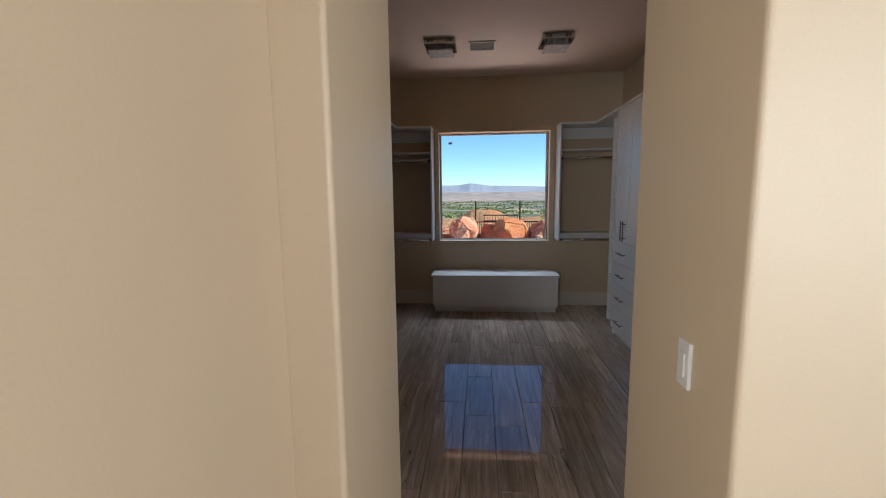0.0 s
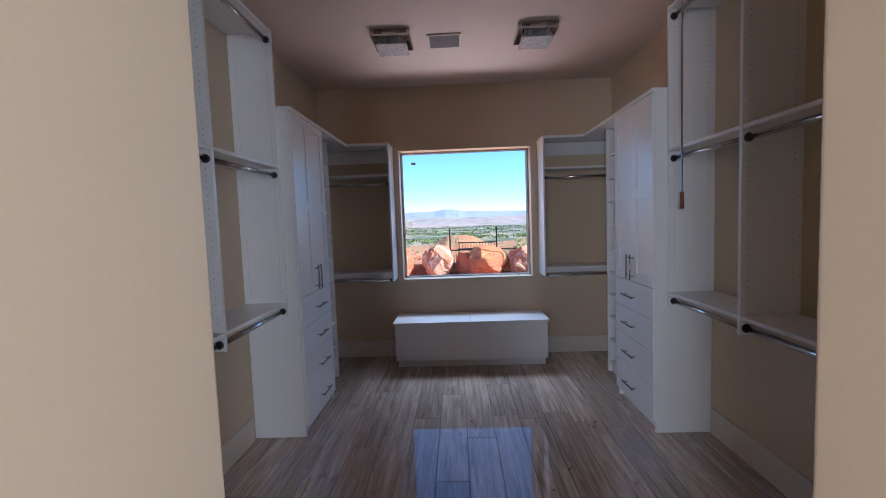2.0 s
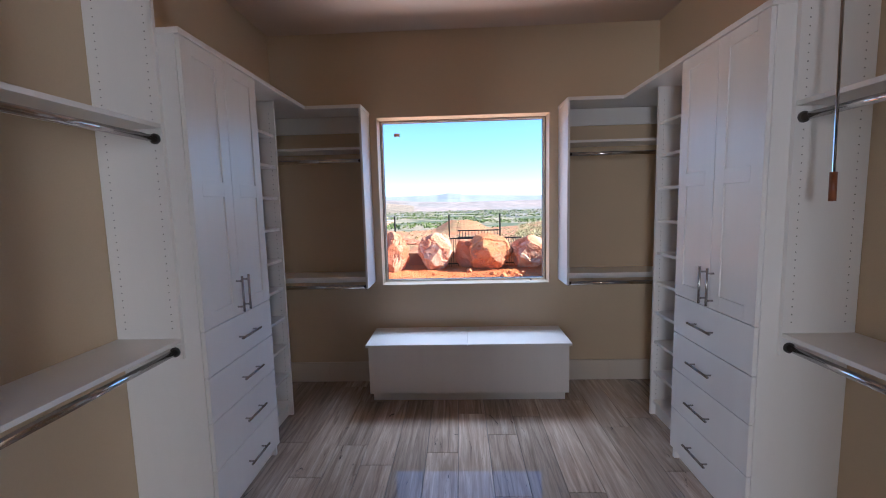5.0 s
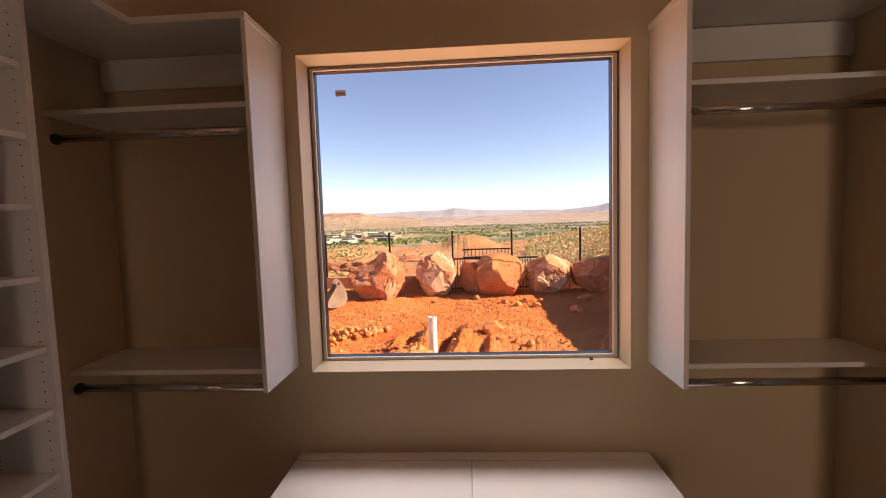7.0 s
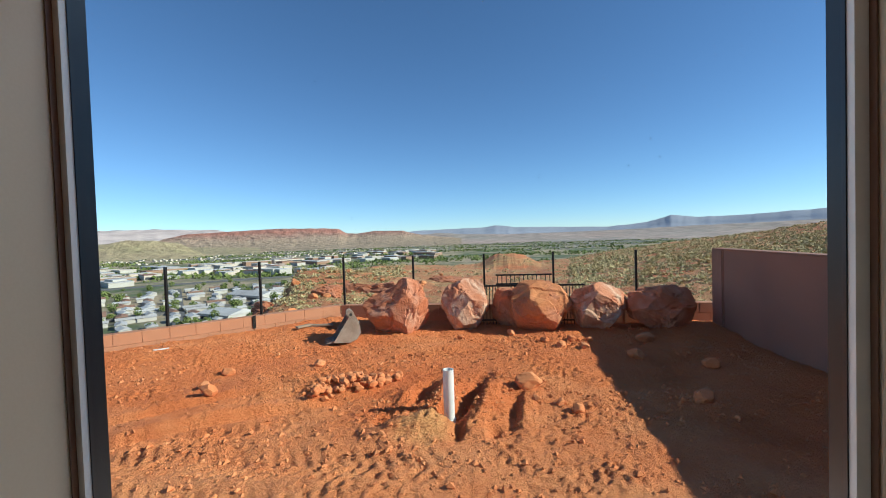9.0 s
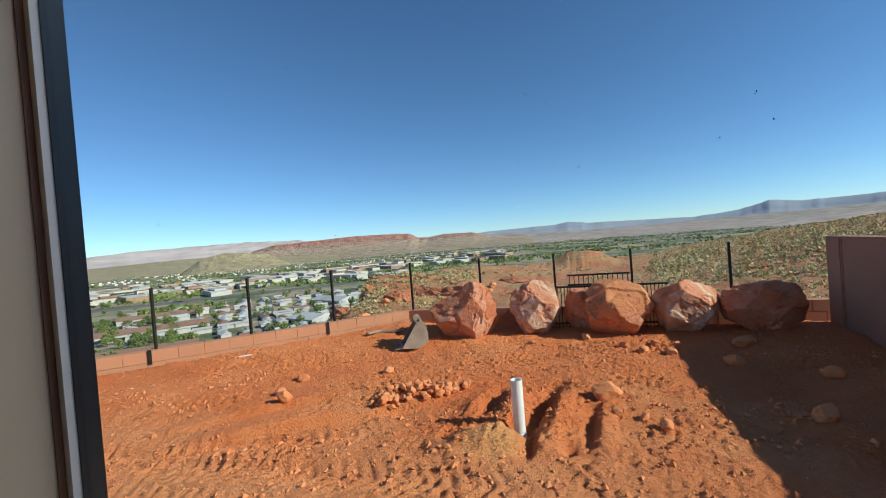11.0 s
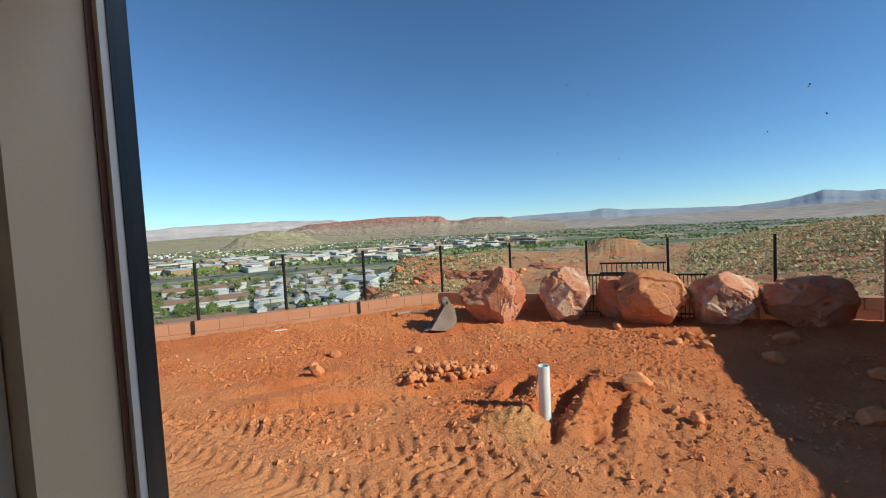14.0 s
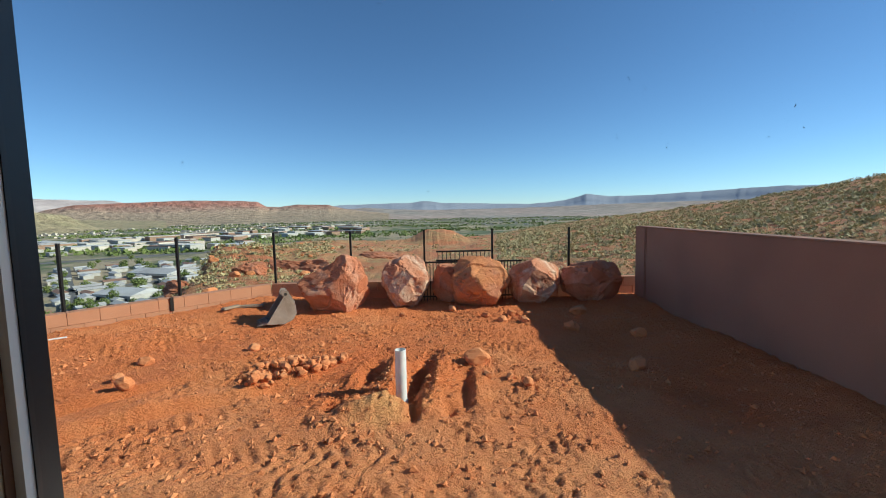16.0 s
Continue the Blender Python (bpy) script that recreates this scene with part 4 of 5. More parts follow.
# ---- boulders and rubble ----
def rock_mesh(name, size, seed, material, cuts=9, sub=4, rough=0.06):
    """An angular stone: a ball cut by random planes, then roughened."""
    g = random.Random(seed)
    bm = bmesh.new()
    bmesh.ops.create_icosphere(bm, subdivisions=sub, radius=1.0)
    planes = []
    for _ in range(cuts):
        n = Vector((g.uniform(-1, 1), g.uniform(-1, 1), g.uniform(-0.7, 1))).normalized()
        planes.append((n, g.uniform(0.52, 0.8)))
    o = Vector((seed * 3.1, seed * 1.7, 0))
    for v in bm.verts:
        p = v.co.copy()
        for n, d in planes:
            k = p.dot(n) - d
            if k > 0:
                p -= n * k * 0.985
        q = p.normalized()
        p += q * (rough * noise.fractal(p * 1.6 + o, 0.8, 2.1, 5) + rough * 0.5 * noise.fractal(p * 6 + o, 0.8, 2.1, 4) - rough * 0.9 * abs(noise.noise(p * 2.6 + o)))
        v.co = Vector((p.x * size[0], p.y * size[1], p.z * size[2]))
    me = bpy.data.meshes.new(name)
    bm.to_mesh(me)
    bm.free()
    me.materials.append(M[material])
    return me


def boulder_mesh(size, seed, material, facets, ledge, sub=6):
    """A quarried boulder: a ball cut flat on many sides, with chipped edges, ledges and cracks."""
    g = random.Random(seed)
    bm = bmesh.new()
    bmesh.ops.create_icosphere(bm, subdivisions=sub, radius=1.25)
    planes = []
    for k in range(facets):
        h, a = 1 - 2 * (k + 0.5) / facets, k * 2.39996 + seed
        n = Vector((math.cos(a) * math.sqrt(1 - h * h), math.sin(a) * math.sqrt(1 - h * h), h)) + Vector((g.uniform(-.3, .3), g.uniform(-.3, .3), g.uniform(-.25, .25)))
        planes.append((n.normalized(), g.uniform(0.66, 0.86)))
    o = Vector((seed * 3.1, seed * 1.7, 0))
    for v in bm.verts:
        q = v.co.normalized()
        r = min(d / max(n.dot(q), 1e-3) for n, d in planes if n.dot(q) > 0.05)
        p = q * min(r, 0.97)
        step = noise.noise(p * 1.7 + o)
        chip = max(0.0, noise.fractal(p * 2.2 + o * 2, 0.9, 2.2, 4) - 0.25)
        p -= q * (ledge * chip + 0.05 * (1 if step > 0.12 else 0) * min(1, (step - 0.12) * 14))
        p += q * (0.020 * noise.fractal(p * 5 + o, 0.75, 2.1, 6) - 0.03 * max(0, 0.09 - abs(noise.noise(p * 1.3 + o * 3))) * 8)
        v.co = Vector((p.x * size[0], p.y * size[1], p.z * size[2]))
    me = bpy.data.meshes.new("boulder")
    bm.to_mesh(me)
    bm.free()
    me.materials.append(M[material])
    return me


def boulder(x, y, z, size, seed, material, label, turn=0, facets=15, tilt=0, nose=0.0, ledge=0.16):
    ob = new("boulder", boulder_mesh(size, seed, material, facets, ledge))
    for v in ob.data.vertices:
        if v.co.x < -0.1 * size[0]:
            k = (-v.co.x / size[0] - 0.1) * nose
            v.co.x *= 1 + k
            v.co.z *= 1 - 0.35 * min(k, 1.0)
        if v.co.z < 0.1 * size[2]:
            taper = 1 - 0.22 * min(1.0, 0.1 - v.co.z / size[2]) ** 1.3
            v.co.x *= taper
            v.co.y *= taper
    ob.matrix_world = pose(x, y, z, tilt, 0, turn)
    return tagged(ob, label, "boulder", "boulders by the wall")


boulder(-1.38, 13.10, 0.19, (0.60, 0.55, 0.68), 3, "boulder_red", "large angular red sandstone boulder with a pointed side", 10, nose=0.55)
boulder(-0.17, 13.42, 0.20, (0.54, 0.50, 0.63), 9, "boulder_pale", "upright sandstone boulder with a pale band", 40, 12)
boulder(0.66, 13.62, 0.14, (0.36, 0.30, 0.54), 15, "boulder_red", "red boulder half hidden between larger ones", 0)
boulder(1.27, 13.36, 0.17, (0.74, 0.54, 0.61), 22, "boulder_orange", "broad orange sandstone boulder", 0, 14, 0, 0.0, 0.28)
boulder(2.36, 13.40, 0.14, (0.60, 0.52, 0.57), 34, "boulder_pale", "pale cream sandstone boulder, half in shade", 20, 13)
boulder(3.50, 13.46, 0.12, (0.72, 0.5, 0.55), 57, "boulder_red", "dark red boulder in the wall's shade", 5, 16, 0, 0.0, 0.3)

SHARDS = [boulder_mesh((1.25, 0.95, 0.8), 100 + k, "stone", 9, 0.12, 3) for k in range(6)]


def stone(x, y, s, label, group, turn, lift=0.35):
    ob = new("stone", SHARDS[int(abs(turn)) % 6])
    ob.matrix_world = pose(x, y, ground_z(x, y) + s * lift, turn * 0.3, 0, turn) @ Matrix.Scale(s, 4)
    return tagged(ob, label, "stone", group)


stone(0.88, 10.22, 0.15, "block-shaped red stone on the dirt", "loose stones", 20, 0.5)
g = random.Random(4)
for k in range(120):
    a, rr = g.uniform(0, 6.283), g.random() ** 0.6
    x, y = -1.28 + 0.52 * rr * math.cos(a) + 0.12 * math.sin(a), 10.05 + 0.40 * rr * math.sin(a) + 0.2 * rr * math.cos(a)
    stone(x, y, g.uniform(0.02, 0.062), "broken red stone in a small heap", "stone heap", g.uniform(0, 360), g.uniform(0.3, 1.3))
for x, y, s in ((-2.9, 9.6, .1), (-3.2, 9.9, .08), (-2.1, 10.9, .08), (-3.3, 10.5, .09), (1.5, 12.1, .10), (1.85, 12.0, .09), (1.25, 12.35, .07), (2.5, 11.6, .12), (2.7, 9.9, .12), (1.35, 9.5, .07),
                (0.95, 9.75, .06), (1.2, 9.72, .06), (2.9, 12.5, .14), (3.3, 11.1, .1), (-0.2, 12.6, .06), (0.7, 12.9, .09), (1.7, 12.4, .08), (2.0, 12.4, .06)):
    stone(x, y, s, "loose reddish stone on the dirt", "loose stones", g.uniform(0, 360))


def scatter(name, count, spots, size, seed, material, label, category):
    """Very many small stones as one object."""
    q = np.random.default_rng(seed)
    base = np.array([(1, 0, 0), (-.3, .9, 0), (-.6, -.8, 0), (.1, .1, .8), (0, 0, -.5), (.5, -.7, .35)], float)
    tri = [(0, 1, 3), (1, 2, 3), (2, 5, 3), (5, 0, 3), (1, 0, 4), (2, 1, 4), (5, 2, 4), (0, 5, 4)]
    verts, faces = [], []
    px, py = spots(q, count)
    pz = height(px, py)[0]
    s = size[0] + (size[1] - size[0]) * q.random(count) ** 9
    ang = q.uniform(0, 6.283, count)
    for k in range(count):
        c, d = math.cos(ang[k]), math.sin(ang[k])
        w = base * (s[k] * q.uniform(0.7, 1.3, 3)) * (1 + 0.25 * q.standard_normal((6, 1)))
        o = len(verts)
        verts += [(px[k] + a * c - b * d, py[k] + a * d + b * c, pz[k] + h + 0.2 * s[k]) for a, b, h in w]
        faces += [(i + o, j + o, l + o) for i, j, l in tri]
    return tagged(raw(name, verts, faces, material), label, category, kind="stuff")


def yard_spots(q, n):
    x, y = q.uniform(-7, 4.3, n), 6.6 + 7.3 * q.random(n)
    return x, np.minimum(y, 13.9)


def clumped(q, n):
    cx, cy = q.uniform(-6, 4, 70), q.uniform(7.5, 13.5, 70)
    i = q.integers(0, 70, n)
    return np.clip(cx[i] + 0.3 * q.standard_normal(n), -7, 4.3), np.clip(cy[i] + 0.22 * q.standard_normal(n), 6.6, 13.9)


scatter("gravel", 30000, yard_spots, (0.003, 0.022), 21, "stone", "small red gravel strewn over the dirt", "gravel")
scatter("rubble", 15000, clumped, (0.004, 0.034), 22, "stone", "clods and broken stones on the dirt", "rubble")

# ---- pipe, digger bucket, lumber ----
pipe = thing("drain_pipe", "white plastic pipe standing in a trench", "pipe", at=(0.03, 9.40, -0.5))
bm = bmesh.new()
for r in (0.057, 0.05):
    ring = bmesh.ops.create_cone(bm, cap_ends=False, segments=20, radius1=r, radius2=r, depth=0.69, matrix=Matrix.Translation((0.03, 9.40, -0.135)))
for f in bm.faces:
    f.smooth = True
tops = sorted(bm.verts, key=lambda v: -v.co.z)[:40]
outer = sorted((v for v in tops if (v.co.xy - Vector((0.03, 9.40))).length > 0.0535), key=lambda v: math.atan2(v.co.y - 9.40, v.co.x - 0.03))
inner = sorted((v for v in tops if (v.co.xy - Vector((0.03, 9.40))).length <= 0.0535), key=lambda v: math.atan2(v.co.y - 9.40, v.co.x - 0.03))
for i in range(20):
    rim = bm.faces.new((outer[i], outer[(i + 1) % 20], inner[(i + 1) % 20], inner[i]))
    for e in rim.edges:
        e.smooth = False
part("pipe_shaft", bm, "pvc", pipe, smooth=False)
part("coupling", tubes(((0.03, 9.40, -0.5), (0.03, 9.40, -0.31), 0.066), seg=20), "pvc", pipe)


def digger_bucket(x, y):
    z = ground_z(x, y)
    t = thing("digger_bucket", "rusty steel digger bucket with teeth lying on the dirt", "digger bucket", at=(x, y, z))
    prof = [(0.0, 0.0), (0.30, -0.03), (0.44, 0.03), (0.51, 0.14), (0.50, 0.30), (0.30, 0.46)]   # seen along y; the mouth faces -x
    m = pose(x - 0.16, y - 0.13, z + 0.035, 0, 0, 27) @ Matrix.Scale(0.93, 4)
    def put(a, b, h):
        return m @ Vector((a, b, h))
    for s in (-0.24, 0.22):
        bm = bmesh.new()
        a, b = [bm.verts.new(put(p, s, q)) for p, q in prof], [bm.verts.new(put(p, s + 0.022, q)) for p, q in prof]
        bm.faces.new(a), bm.faces.new(b)
        for i in range(6):
            bm.faces.new((a[i], a[(i + 1) % 6], b[(i + 1) % 6], b[i]))
        part("side_plate", bm, "rust", t)
    bm = bmesh.new()
    rowa = [[bm.verts.new(put(p * 0.995, s, q)) for p, q in prof] for s in (-0.218, 0.22)]
    rowb = [[bm.verts.new(put(p * 0.95 + 0.004, s, q + 0.018)) for p, q in prof] for s in (-0.218, 0.22)]
    for i in range(5):
        bm.faces.new((rowa[0][i], rowa[0][i + 1], rowa[1][i + 1], rowa[1][i]))
        bm.faces.new((rowb[0][i], rowb[0][i + 1], rowb[1][i + 1], rowb[1][i]))
    part("shell", bm, "rust", t)
    for k in range(4):
        b = -0.2 + k * 0.135
        bm = bmesh.new()
        a = [bm.verts.new(put(*c)) for c in ((0.02, b, -0.012), (0.02, b + 0.05, -0.012), (0.02, b + 0.05, 0.035), (0.02, b, 0.035), (-0.15, b + 0.012, -0.02), (-0.15, b + 0.038, -0.02))]
        for f in ((0, 1, 2, 3), (0, 4, 5, 1), (3, 2, 5, 4), (0, 3, 4), (1, 5, 2)):
            bm.faces.new([a[i] for i in f])
        part("tooth", bm, "rust", t)
    for b in (-0.20, -0.03, 0.12):
        bm = tubes((put(0.34, b, 0.50), put(0.34, b + 0.035, 0.50), 0.062), seg=16)
        bm2 = [bm.verts.new(put(p, b + s, q)) for s in (0.002, 0.033) for p, q in ((0.29, 0.47), (0.47, 0.30), (0.50, 0.34), (0.385, 0.53))]
        for f in ((0, 1, 2, 3), (4, 7, 6, 5), (0, 4, 5, 1), (1, 5, 6, 2), (2, 6, 7, 3), (3, 7, 4, 0)):
            bm.faces.new([bm2[i] for i in f])
        e = part("ear", bm, "rust", t)
        part("pin_eye", tubes((put(0.34, b - 0.004, 0.50), put(0.34, b + 0.039, 0.50), 0.026), seg=10), "hole", e)
    for k in range(4):
        bm = bmesh.new()
        box(bm, -0.012, 0.012, -0.003, 0.0, -0.03, 0.03)
        mark = part("raised_mark", bm, "bracket", t)
        mark.data.transform(m @ Matrix.Translation((0.30 + 0.034 * k, -0.2405, 0.13)))


digger_bucket(-2.30, 12.34)
for x, y, l, t in ((-3.05, 12.95, 0.5, 10), (-3.3, 12.8, 0.32, 60)):
    w = part("lumber", boxes((-l / 2, l / 2, -0.045, 0.045, 0, 0.038), bevel=0.003), "lumber")
    w.matrix_world = pose(x, y, ground_z(x, y) + 0.01, 0, 0, t)
    tagged(w, "short weathered lumber offcut on the dirt", "lumber", "lumber offcuts")
w = part("white_stake", boxes((-0.11, 0.11, -0.012, 0.012, 0, 0.02), bevel=0.002), "pvc")
w.matrix_world = pose(-5.0, 11.2, ground_z(-5.0, 11.2) + 0.01, 0, 0, 40)
tagged(w, "short white plastic strip lying by the wall", "strip")

# ---- scrub on the slope ----
def tufts(name, pts, size, seed, material, label, blades=18):
    """Low bushes as spiky clumps of leaf blades, all in one mesh."""
    q = np.random.default_rng(seed)
    n = len(pts)
    z = height(pts[:, 0], pts[:, 1])[0]
    s = ((size[0] + (size[1] - size[0]) * q.random(n) ** 1.6) * np.clip(np.hypot(pts[:, 0] - EYE_X, pts[:, 1] - EYE_Y) / 38, 0.42, 1.0))[:, None]
    a, e2 = q.uniform(0, 6.283, (n, blades)), np.arcsin(q.uniform(0.0, 0.97, (n, blades)))
    d = np.stack([np.cos(a) * np.cos(e2), np.sin(a) * np.cos(e2), np.sin(e2)], -1)
    root = np.stack([pts[:, 0], pts[:, 1], z - 0.02], -1)[:, None, :] + d * (s * 0.12)[..., None] + q.standard_normal((n, blades, 3)) * (s * 0.2)[..., None] * np.array((1, 1, 0.45))
    side = np.stack([-np.sin(a), np.cos(a), q.uniform(-.5, .5, (n, blades))], -1) * (s * q.uniform(0.09, 0.2, (n, blades)))[..., None]
    tip = root + d * (s * q.uniform(0.2, 0.5, (n, blades)))[..., None]
    verts = np.stack([root - side, root + side, tip], 2).reshape(-1, 3)
    faces = np.arange(len(verts)).reshape(-1, 3)
    tagged(raw(name, verts.tolist(), faces.tolist(), material), label, "scrub", kind="stuff")


q = np.random.default_rng(31)
th = np.concatenate([q.uniform(-36, 70, 7000), q.uniform(8, 62, 9000), q.uniform(-36, -14, 3500)])
rr = 10 + 105 * q.random(len(th)) ** 1.5
sp = np.stack([EYE_X + rr * np.sin(np.radians(th)), EYE_Y + rr * np.cos(np.radians(th))], -1)
dens = waves(sp[:, 0], sp[:, 1], 9, 41, 3) + 0.6 * (th > 8) + 0.15 * (th < -16) - 0.55 * ((th > -14) & (th < 6)) + 0.3 * ((th < -16) & (th > -33))
keep = (height(sp[:, 0], sp[:, 1])[1] < 0.01) & (rr < np.interp(th, CT, CR) + 4) & (dens > -0.12) & ((sp[:, 1] > 14.3) | (sp[:, 0] > 4.9))
tufts("desert_scrub", sp[keep], (0.18, 0.75), 32, "scrub", "low sage and dry bushes over the red slope")
th = np.concatenate([q.uniform(6, 64, 15000), q.uniform(-35, 6, 6000)])
rr = 10 + 105 * q.random(len(th)) ** 1.4
sp = np.stack([EYE_X + rr * np.sin(np.radians(th)), EYE_Y + rr * np.cos(np.radians(th))], -1)
dens = waves(sp[:, 0], sp[:, 1], 6, 43, 3) + 0.5 * (th > 8) - 0.4 * ((th > -14) & (th < 6))
keep = (height(sp[:, 0], sp[:, 1])[1] < 0.01) & (rr < np.interp(th, CT, CR) + 4) & (dens > -0.1) & ((sp[:, 1] > 14.3) | (sp[:, 0] > 4.9))
tufts("dry_grass", sp[keep], (0.14, 0.5), 33, "drygrass", "dry yellow grass between the bushes", 12)


def outcrop(x, y, size, seed, material, sink, label):
    ob = new("rock_outcrop", rock_mesh("rock_outcrop", size, seed, material, 6, 5, 0.14))
    ob.location = (x, y, ground_z(x, y) - sink)
    tagged(ob, label, "rock", "rock outcrops")


outcrop(-5.75, 25.3, (1.9, 1.5, 1.2), 61, "boulder_dark", 0.3, "rounded red-brown rock dome on the slope")
outcrop(-7.6, 23.5, (0.9, 0.8, 0.55), 67, "boulder_dark", 0.1, "dark red rock beside the rounded dome")
outcrop(-9.3, 22.0, (1.2, 0.9, 0.6), 68, "boulder_dark", 0.15, "broken red rock at the slope's edge")
outcrop(-3.6, 33.0, (1.6, 1.1, 0.5), 69, "boulder_dark", 0.15, "low orange rock ledge on the slope")
for k in range(40):
    g2 = random.Random(300 + k)
    t2, r2 = g2.uniform(-31, -8), g2.uniform(15, 45)
    x, y = EYE_X + r2 * math.sin(radians(t2)), EYE_Y + r2 * math.cos(radians(t2))
    if y > 15:
        ob = new("stone", SHARDS[k % 6])
        ob.matrix_world = pose(x, y, ground_z(x, y) + 0.05, 0, 0, g2.uniform(0, 360)) @ Matrix.Scale(g2.uniform(0.08, 0.26), 4)
        tagged(ob, "red rock among the scrub on the slope", "stone", "slope rocks")

# ---- town in the valley ----
def polar(th, r):
    return EYE_X + r * math.sin(radians(th)), EYE_Y + r * math.cos(radians(th))


def far_building(name, label, category, group, x, y, w, d, h, turn, wall, roof, gable, dark):
    t = thing(name, label, category, group, (x, y, VALLEY))
    part("wall", boxes((x - w / 2, x + w / 2, y - d / 2, y + d / 2, VALLEY - 2, VALLEY + h)), wall, t)
    bm = bmesh.new()
    z = VALLEY + h
    if gable:
        a = [bm.verts.new(c) for c in ((x - w / 2 - .4, y - d / 2 - .4, z), (x + w / 2 + .4, y - d / 2 - .4, z), (x + w / 2 + .4, y + d / 2 + .4, z), (x - w / 2 - .4, y + d / 2 + .4, z),
                                       (x - w / 2 - .4, y, z + gable), (x + w / 2 + .4, y, z + gable))]
        for f in ((0, 1, 5, 4), (2, 3, 4, 5), (0, 4, 3), (1, 2, 5), (0, 3, 2, 1)):
            bm.faces.new([a[i] for i in f])
    else:
        box(bm, x - w / 2 - .3, x + w / 2 + .3, y - d / 2 - .3, y + d / 2 + .3, z + 0.02, z + 0.8)
    part("roof", bm, roof, t)
    if dark:
        part("window_band", boxes((x - w * 0.42, x + w * 0.42, y - d / 2 - .15, y - d / 2 - .02, VALLEY + 0.8, VALLEY + h * 0.62)), "dark_glass", t)
    t.rotation_euler.z = radians(turn)
    return t


g = random.Random(9)
for row in range(15):
    for col in range(13):
        th, r = -55 + col * 2.25 + g.uniform(-0.35, 0.35), 255 + row * 17 + g.uniform(-3, 3)
        if th > -26.5 or (th < -47 and row < 4) or g.random() < 0.12:
            continue
        x, y = polar(th, r)
        far_building("mobile_home", "pale mobile home with a low gabled roof", "house", "mobile homes", x, y, g.uniform(9, 14), g.uniform(4.5, 6.5), 2.6, g.choice((-40, -35, 50)) + g.uniform(-6, 6),
                     "home_wall", g.choice(("home_roof", "home_roof", "home_roof", "home_roof", "brown_roof")), 1.1, False)
for th, r, w, d, turn in ((-60, 225, 20, 12, -25), (-61, 262, 20, 12, -25), (-55.5, 262, 60, 15, 48), (-53.4, 345, 70, 15, 48), (-52.2, 430, 60, 14, 48), (-53.5, 232, 24, 16, -25), (-36, 300, 30, 20, -20), (-33, 395, 42, 22, -20)):
    x, y = polar(th, r)
    far_building("long_house", "long house with a brown shingle roof", "house", "houses", x, y, w, d, 4, turn, "home_wall", "brown_roof" if r < 290 or w > 50 else "home_roof", 2.6, True)
for k in range(170):
    th, r = g.uniform(-60, -9), g.uniform(660, 1150)
    if th > -24:
        r = g.uniform(900, 1600)
    x, y = polar(th, r)
    far_building("store_building", "long flat-roofed pale commercial building", "building", "stores", x, y, g.uniform(16, 80) if g.random() < 0.5 else g.uniform(12, 28), g.uniform(12, 30), g.uniform(4, 7.5),
                 g.choice((-30, -25, 60)) + g.uniform(-8, 8), g.choice(("shop_wall", "home_wall", "brick_shop")), g.choice(("home_roof", "home_roof", "shop_wall", "brown_roof")), 0, k % 2 == 0)


def street(th0, r0, th1, r1, width):
    """A straight asphalt street on the valley floor."""
    p, q2 = Vector((*polar(th0, r0), 0)), Vector((*polar(th1, r1), 0))
    ob = part("road", boxes((0, (q2 - p).length, -width / 2, width / 2, -2.0, 1.5)), "asphalt")
    ob.matrix_world = pose(p.x, p.y, VALLEY, 0, 0, math.degrees(math.atan2(q2.y - p.y, q2.x - p.x)))
    tagged(ob, "grey asphalt street in the valley town", "road", kind="structure")


street(-58, 235, -50.5, 600, 11)
street(-50, 262, -27, 300, 7)
street(-50, 345, -27, 372, 7)
street(-62, 625, -20, 640, 16)
street(-41, 262, -41, 520, 7)


def far_houses(n, seed):
    """Small houses dotted over the far side of the valley, as one object."""
    q2 = np.random.default_rng(seed)
    verts, faces = [], []
    for _ in range(n):
        th, r = q2.uniform(-62, 28), q2.uniform(1300, 2700)
        x, y = polar(th, r)
        if waves(np.array([x]), np.array([y]), 500, 78, 3)[0] < -0.1:
            continue
        w, d, h, o = q2.uniform(2.5, 8), q2.uniform(2.5, 5), q2.uniform(2.5, 4.5), len(verts)
        verts += [(x + i * w, y + j * d, VALLEY - 2 + l * (h + 2)) for l in (0, 1) for i, j in ((-1, -1), (1, -1), (1, 1), (-1, 1))]
        faces += [(o + 4, o + 5, o + 6, o + 7)] + [(o + i, o + (i + 1) % 4, o + 4 + (i + 1) % 4, o + 4 + i) for i in range(4)]
    tagged(raw("far_houses", verts, faces, "shop_wall"), "tiny pale houses across the far valley", "houses", kind="stuff")


far_houses(1700, 71)


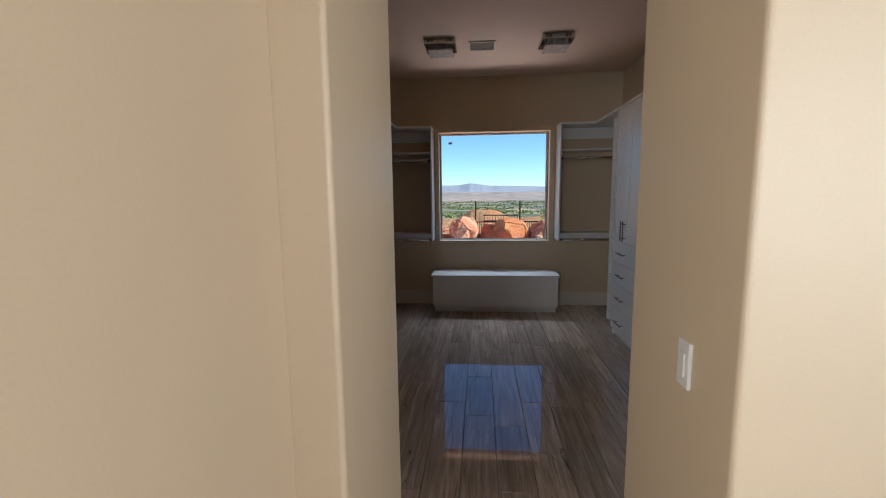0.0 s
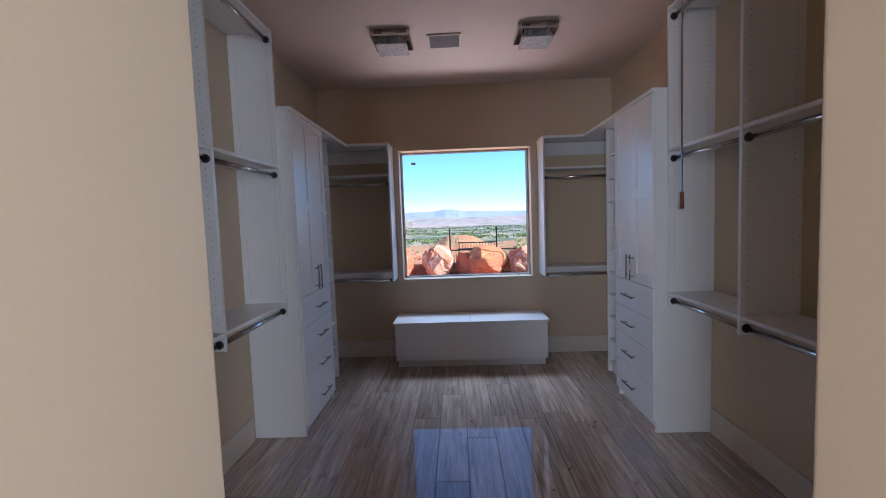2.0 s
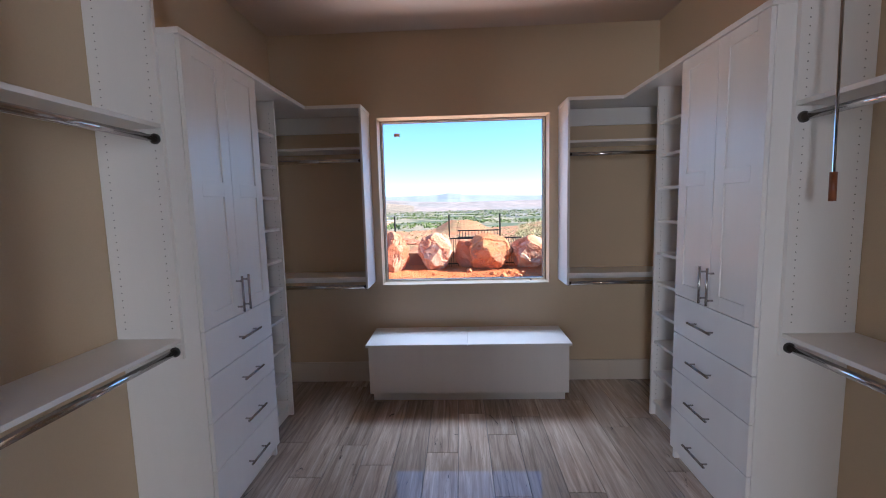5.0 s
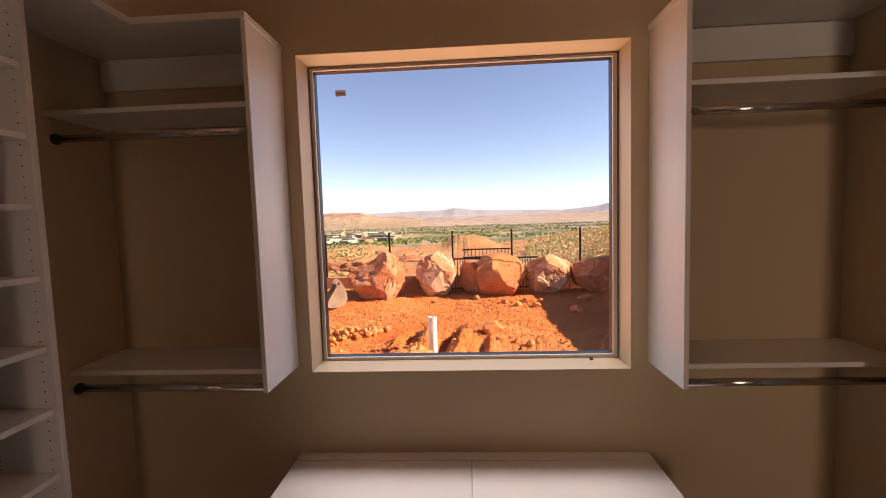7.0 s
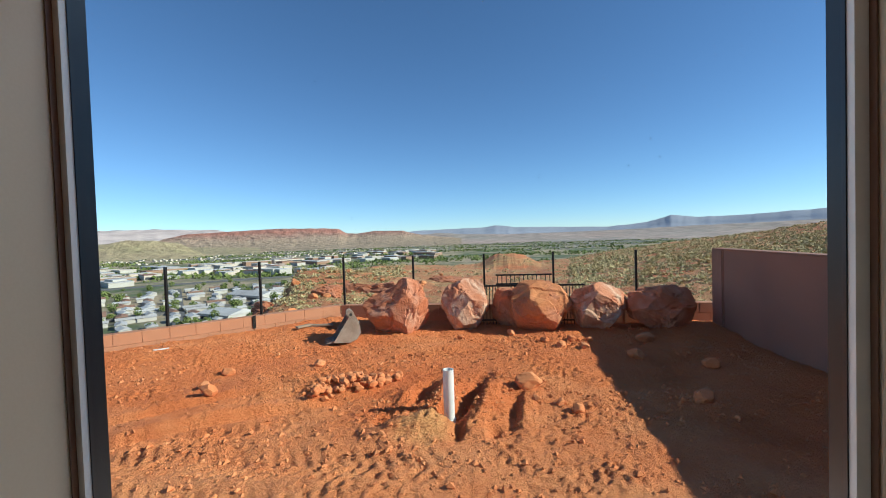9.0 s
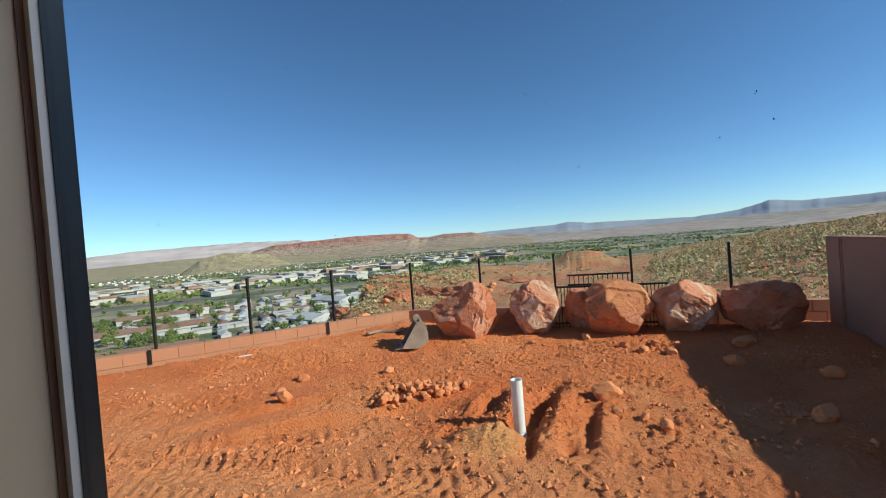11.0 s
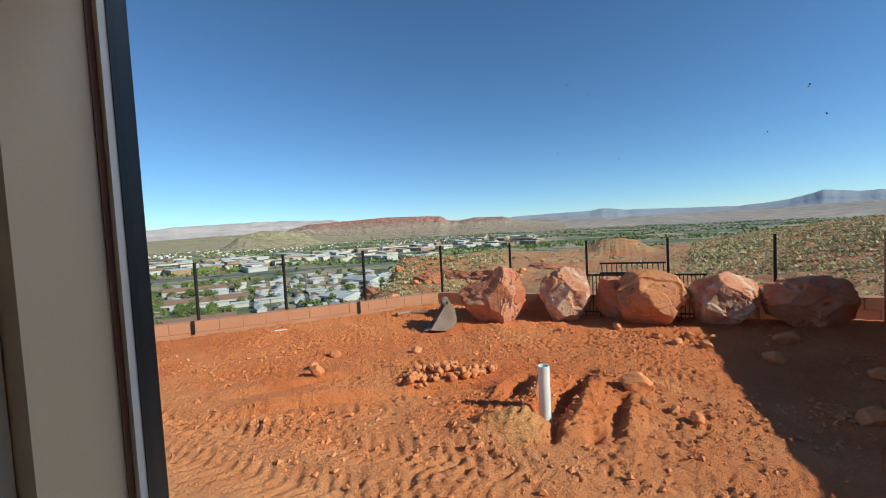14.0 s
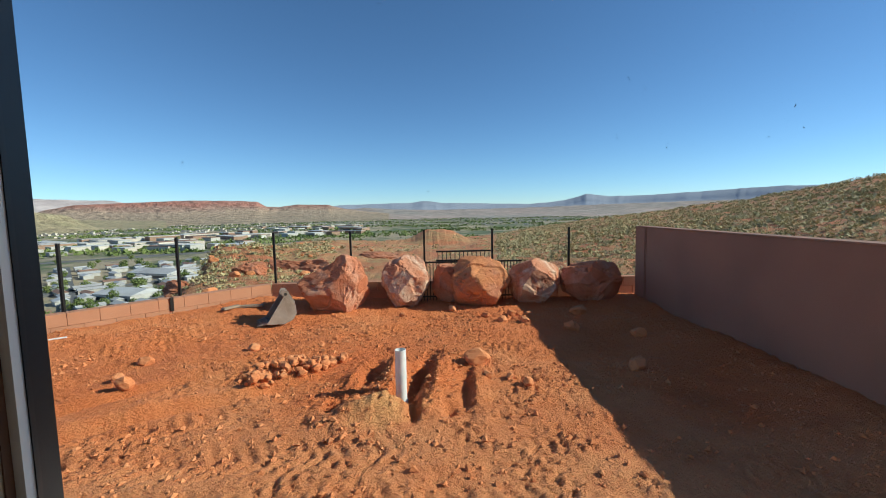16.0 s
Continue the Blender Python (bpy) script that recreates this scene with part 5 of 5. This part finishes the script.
def tree_meshes(seed):
    q = np.random.default_rng(seed)
    verts, faces = [], []
    for _ in range(210):
        a, h, s = q.uniform(0, 6.283), q.uniform(-1, 1), q.random() ** 0.4
        c = np.array((math.cos(a) * math.sqrt(1 - h * h) * 3.4 * s, math.sin(a) * math.sqrt(1 - h * h) * 3.0 * s, 4.6 + h * 2.6 * s)) + q.standard_normal(3) * 0.25
        o = len(verts)
        sz = q.uniform(0.3, 0.8)
        v = q.standard_normal((4, 3))
        verts += [tuple(c + sz * w / np.linalg.norm(w)) for w in v]
        faces += [(o, o + 1, o + 2), (o, o + 2, o + 3), (o, o + 3, o + 1), (o + 1, o + 3, o + 2)]
    crown = bpy.data.meshes.new("crown")
    crown.from_pydata(verts, [], faces)
    crown.materials.append(M["tree"])
    bm = tube(bmesh.new(), (0, 0, -1), (0.2, 0, 3.6), 0.34, 7, 0.16)
    for k in range(4):
        a = k * 1.6 + seed
        tube(bm, (0.1, 0, 2.4), (1.6 * math.cos(a), 1.6 * math.sin(a), 4.4), 0.14, 5, 0.05)
    trunk = bpy.data.meshes.new("trunk")
    bm.to_mesh(trunk)
    bm.free()
    trunk.materials.append(M["bark"])
    return trunk, crown


KINDS = [tree_meshes(s) for s in (1, 2, 3)]
for k in range(298):
    if k < 235:
        th, r = g.uniform(-64, -26), g.uniform(240, 500)
        if g.random() < 0.4:
            th, r = g.uniform(-62, -51), g.uniform(240, 480)
    else:
        th, r = g.uniform(-64, -10), g.uniform(520, 1000)
    x, y = polar(th, r)
    trunk, crown = KINDS[k % 3]
    t = thing("tree", "round green broadleaf tree among the houses", "tree", "valley trees", (x, y, VALLEY - 0.5))
    s = g.uniform(0.55, 1.15)
    t.scale, t.rotation_euler.z = (s, s, s * g.uniform(0.85, 1.15)), g.uniform(0, 6.28)
    for nm, m3 in (("trunk", trunk), ("crown", crown)):
        new(nm, m3).parent = t


def far_woods(name, n, t0, t1, r0, r1, size, seed):
    """Tree belts of the valley, as loose clumps in one mesh."""
    q = np.random.default_rng(seed)
    verts, faces = [], []
    for _ in range(n):
        th, r = q.uniform(t0, t1), r0 + (r1 - r0) * q.random()
        x, y = polar(th, r)
        if waves(np.array([x]), np.array([y]), 420, 77, 3)[0] < 0.05:
            continue
        for _ in range(3):
            s = q.uniform(*size)
            c = np.array((x, y, VALLEY + s * 0.5)) + q.standard_normal(3) * np.array((s, s, s * 0.3))
            o = len(verts)
            v = q.standard_normal((4, 3))
            verts += [tuple(c + s * w / np.linalg.norm(w)) for w in v]
            faces += [(o, o + 1, o + 2), (o, o + 2, o + 3), (o, o + 3, o + 1), (o + 1, o + 3, o + 2)]
    tagged(raw(name, verts, faces, "tree"), "far green tree belts in the valley", "trees", kind="stuff")


far_woods("far_trees", 15000, -66, 30, 640, 2600, (1.8, 4.5), 51)
far_woods("park_trees", 1900, -54, -29, 490, 620, (2.2, 4.2), 52)

# ---- floor planks ----
slab = structure("floor", boxes((XW - 0.0, XE, YP, 5.62, -0.25, -0.012), (-0.112, 3.2, -2.7, YP, -0.25, -0.012), (-3.2, -0.112, -2.7, 0.12, -0.25, -0.002)), "grille", "glossy brown-grey wood plank floor", "floor")
g = random.Random(12)
PW = 0.194
x = XW - 0.06
col = 0
while x < 3.2:
    y = -2.7 + g.uniform(-1.1, 0)
    while y < YN:
        length = g.choice((1.2, 1.2, 1.2, 0.9, 0.6))
        a, b = y + 0.0012, min(y + length, YN) - 0.0012
        x0, x1 = x + 0.0012, x + PW - 0.0012
        y += length
        if x1 < -0.13 or x0 > XE:
            a = max(a, YP - 0.01) if x1 < -0.13 else a
            b = min(b, YP) if x0 > XE else b
        lo_x, hi_x = (XW, XE) if a >= YP - 0.02 else (XW if b > YP + 0.3 else -0.3, 3.2)
        x0, x1 = max(x0, lo_x), min(x1, hi_x)
        a = max(a, -2.7)
        if b - a < 0.03 or x1 - x0 < 0.01:
            continue
        c = 0.0022
        vs = [(x0, a, -0.012), (x1, a, -0.012), (x1, b, -0.012), (x0, b, -0.012), (x0, a, -c), (x1, a, -c), (x1, b, -c), (x0, b, -c), (x0 + c, a + c, 0), (x1 - c, a + c, 0), (x1 - c, b - c, 0), (x0 + c, b - c, 0)]
        fs = [(8, 9, 10, 11)] + [(i, (i + 1) % 4, (i + 1) % 4 + 4, i + 4) for i in range(4)] + [(i + 4, (i + 1) % 4 + 4, (i + 1) % 4 + 8, i + 8) for i in range(4)]
        raw("plank", vs, fs, "floor", slab)
    x += PW
    col += 1
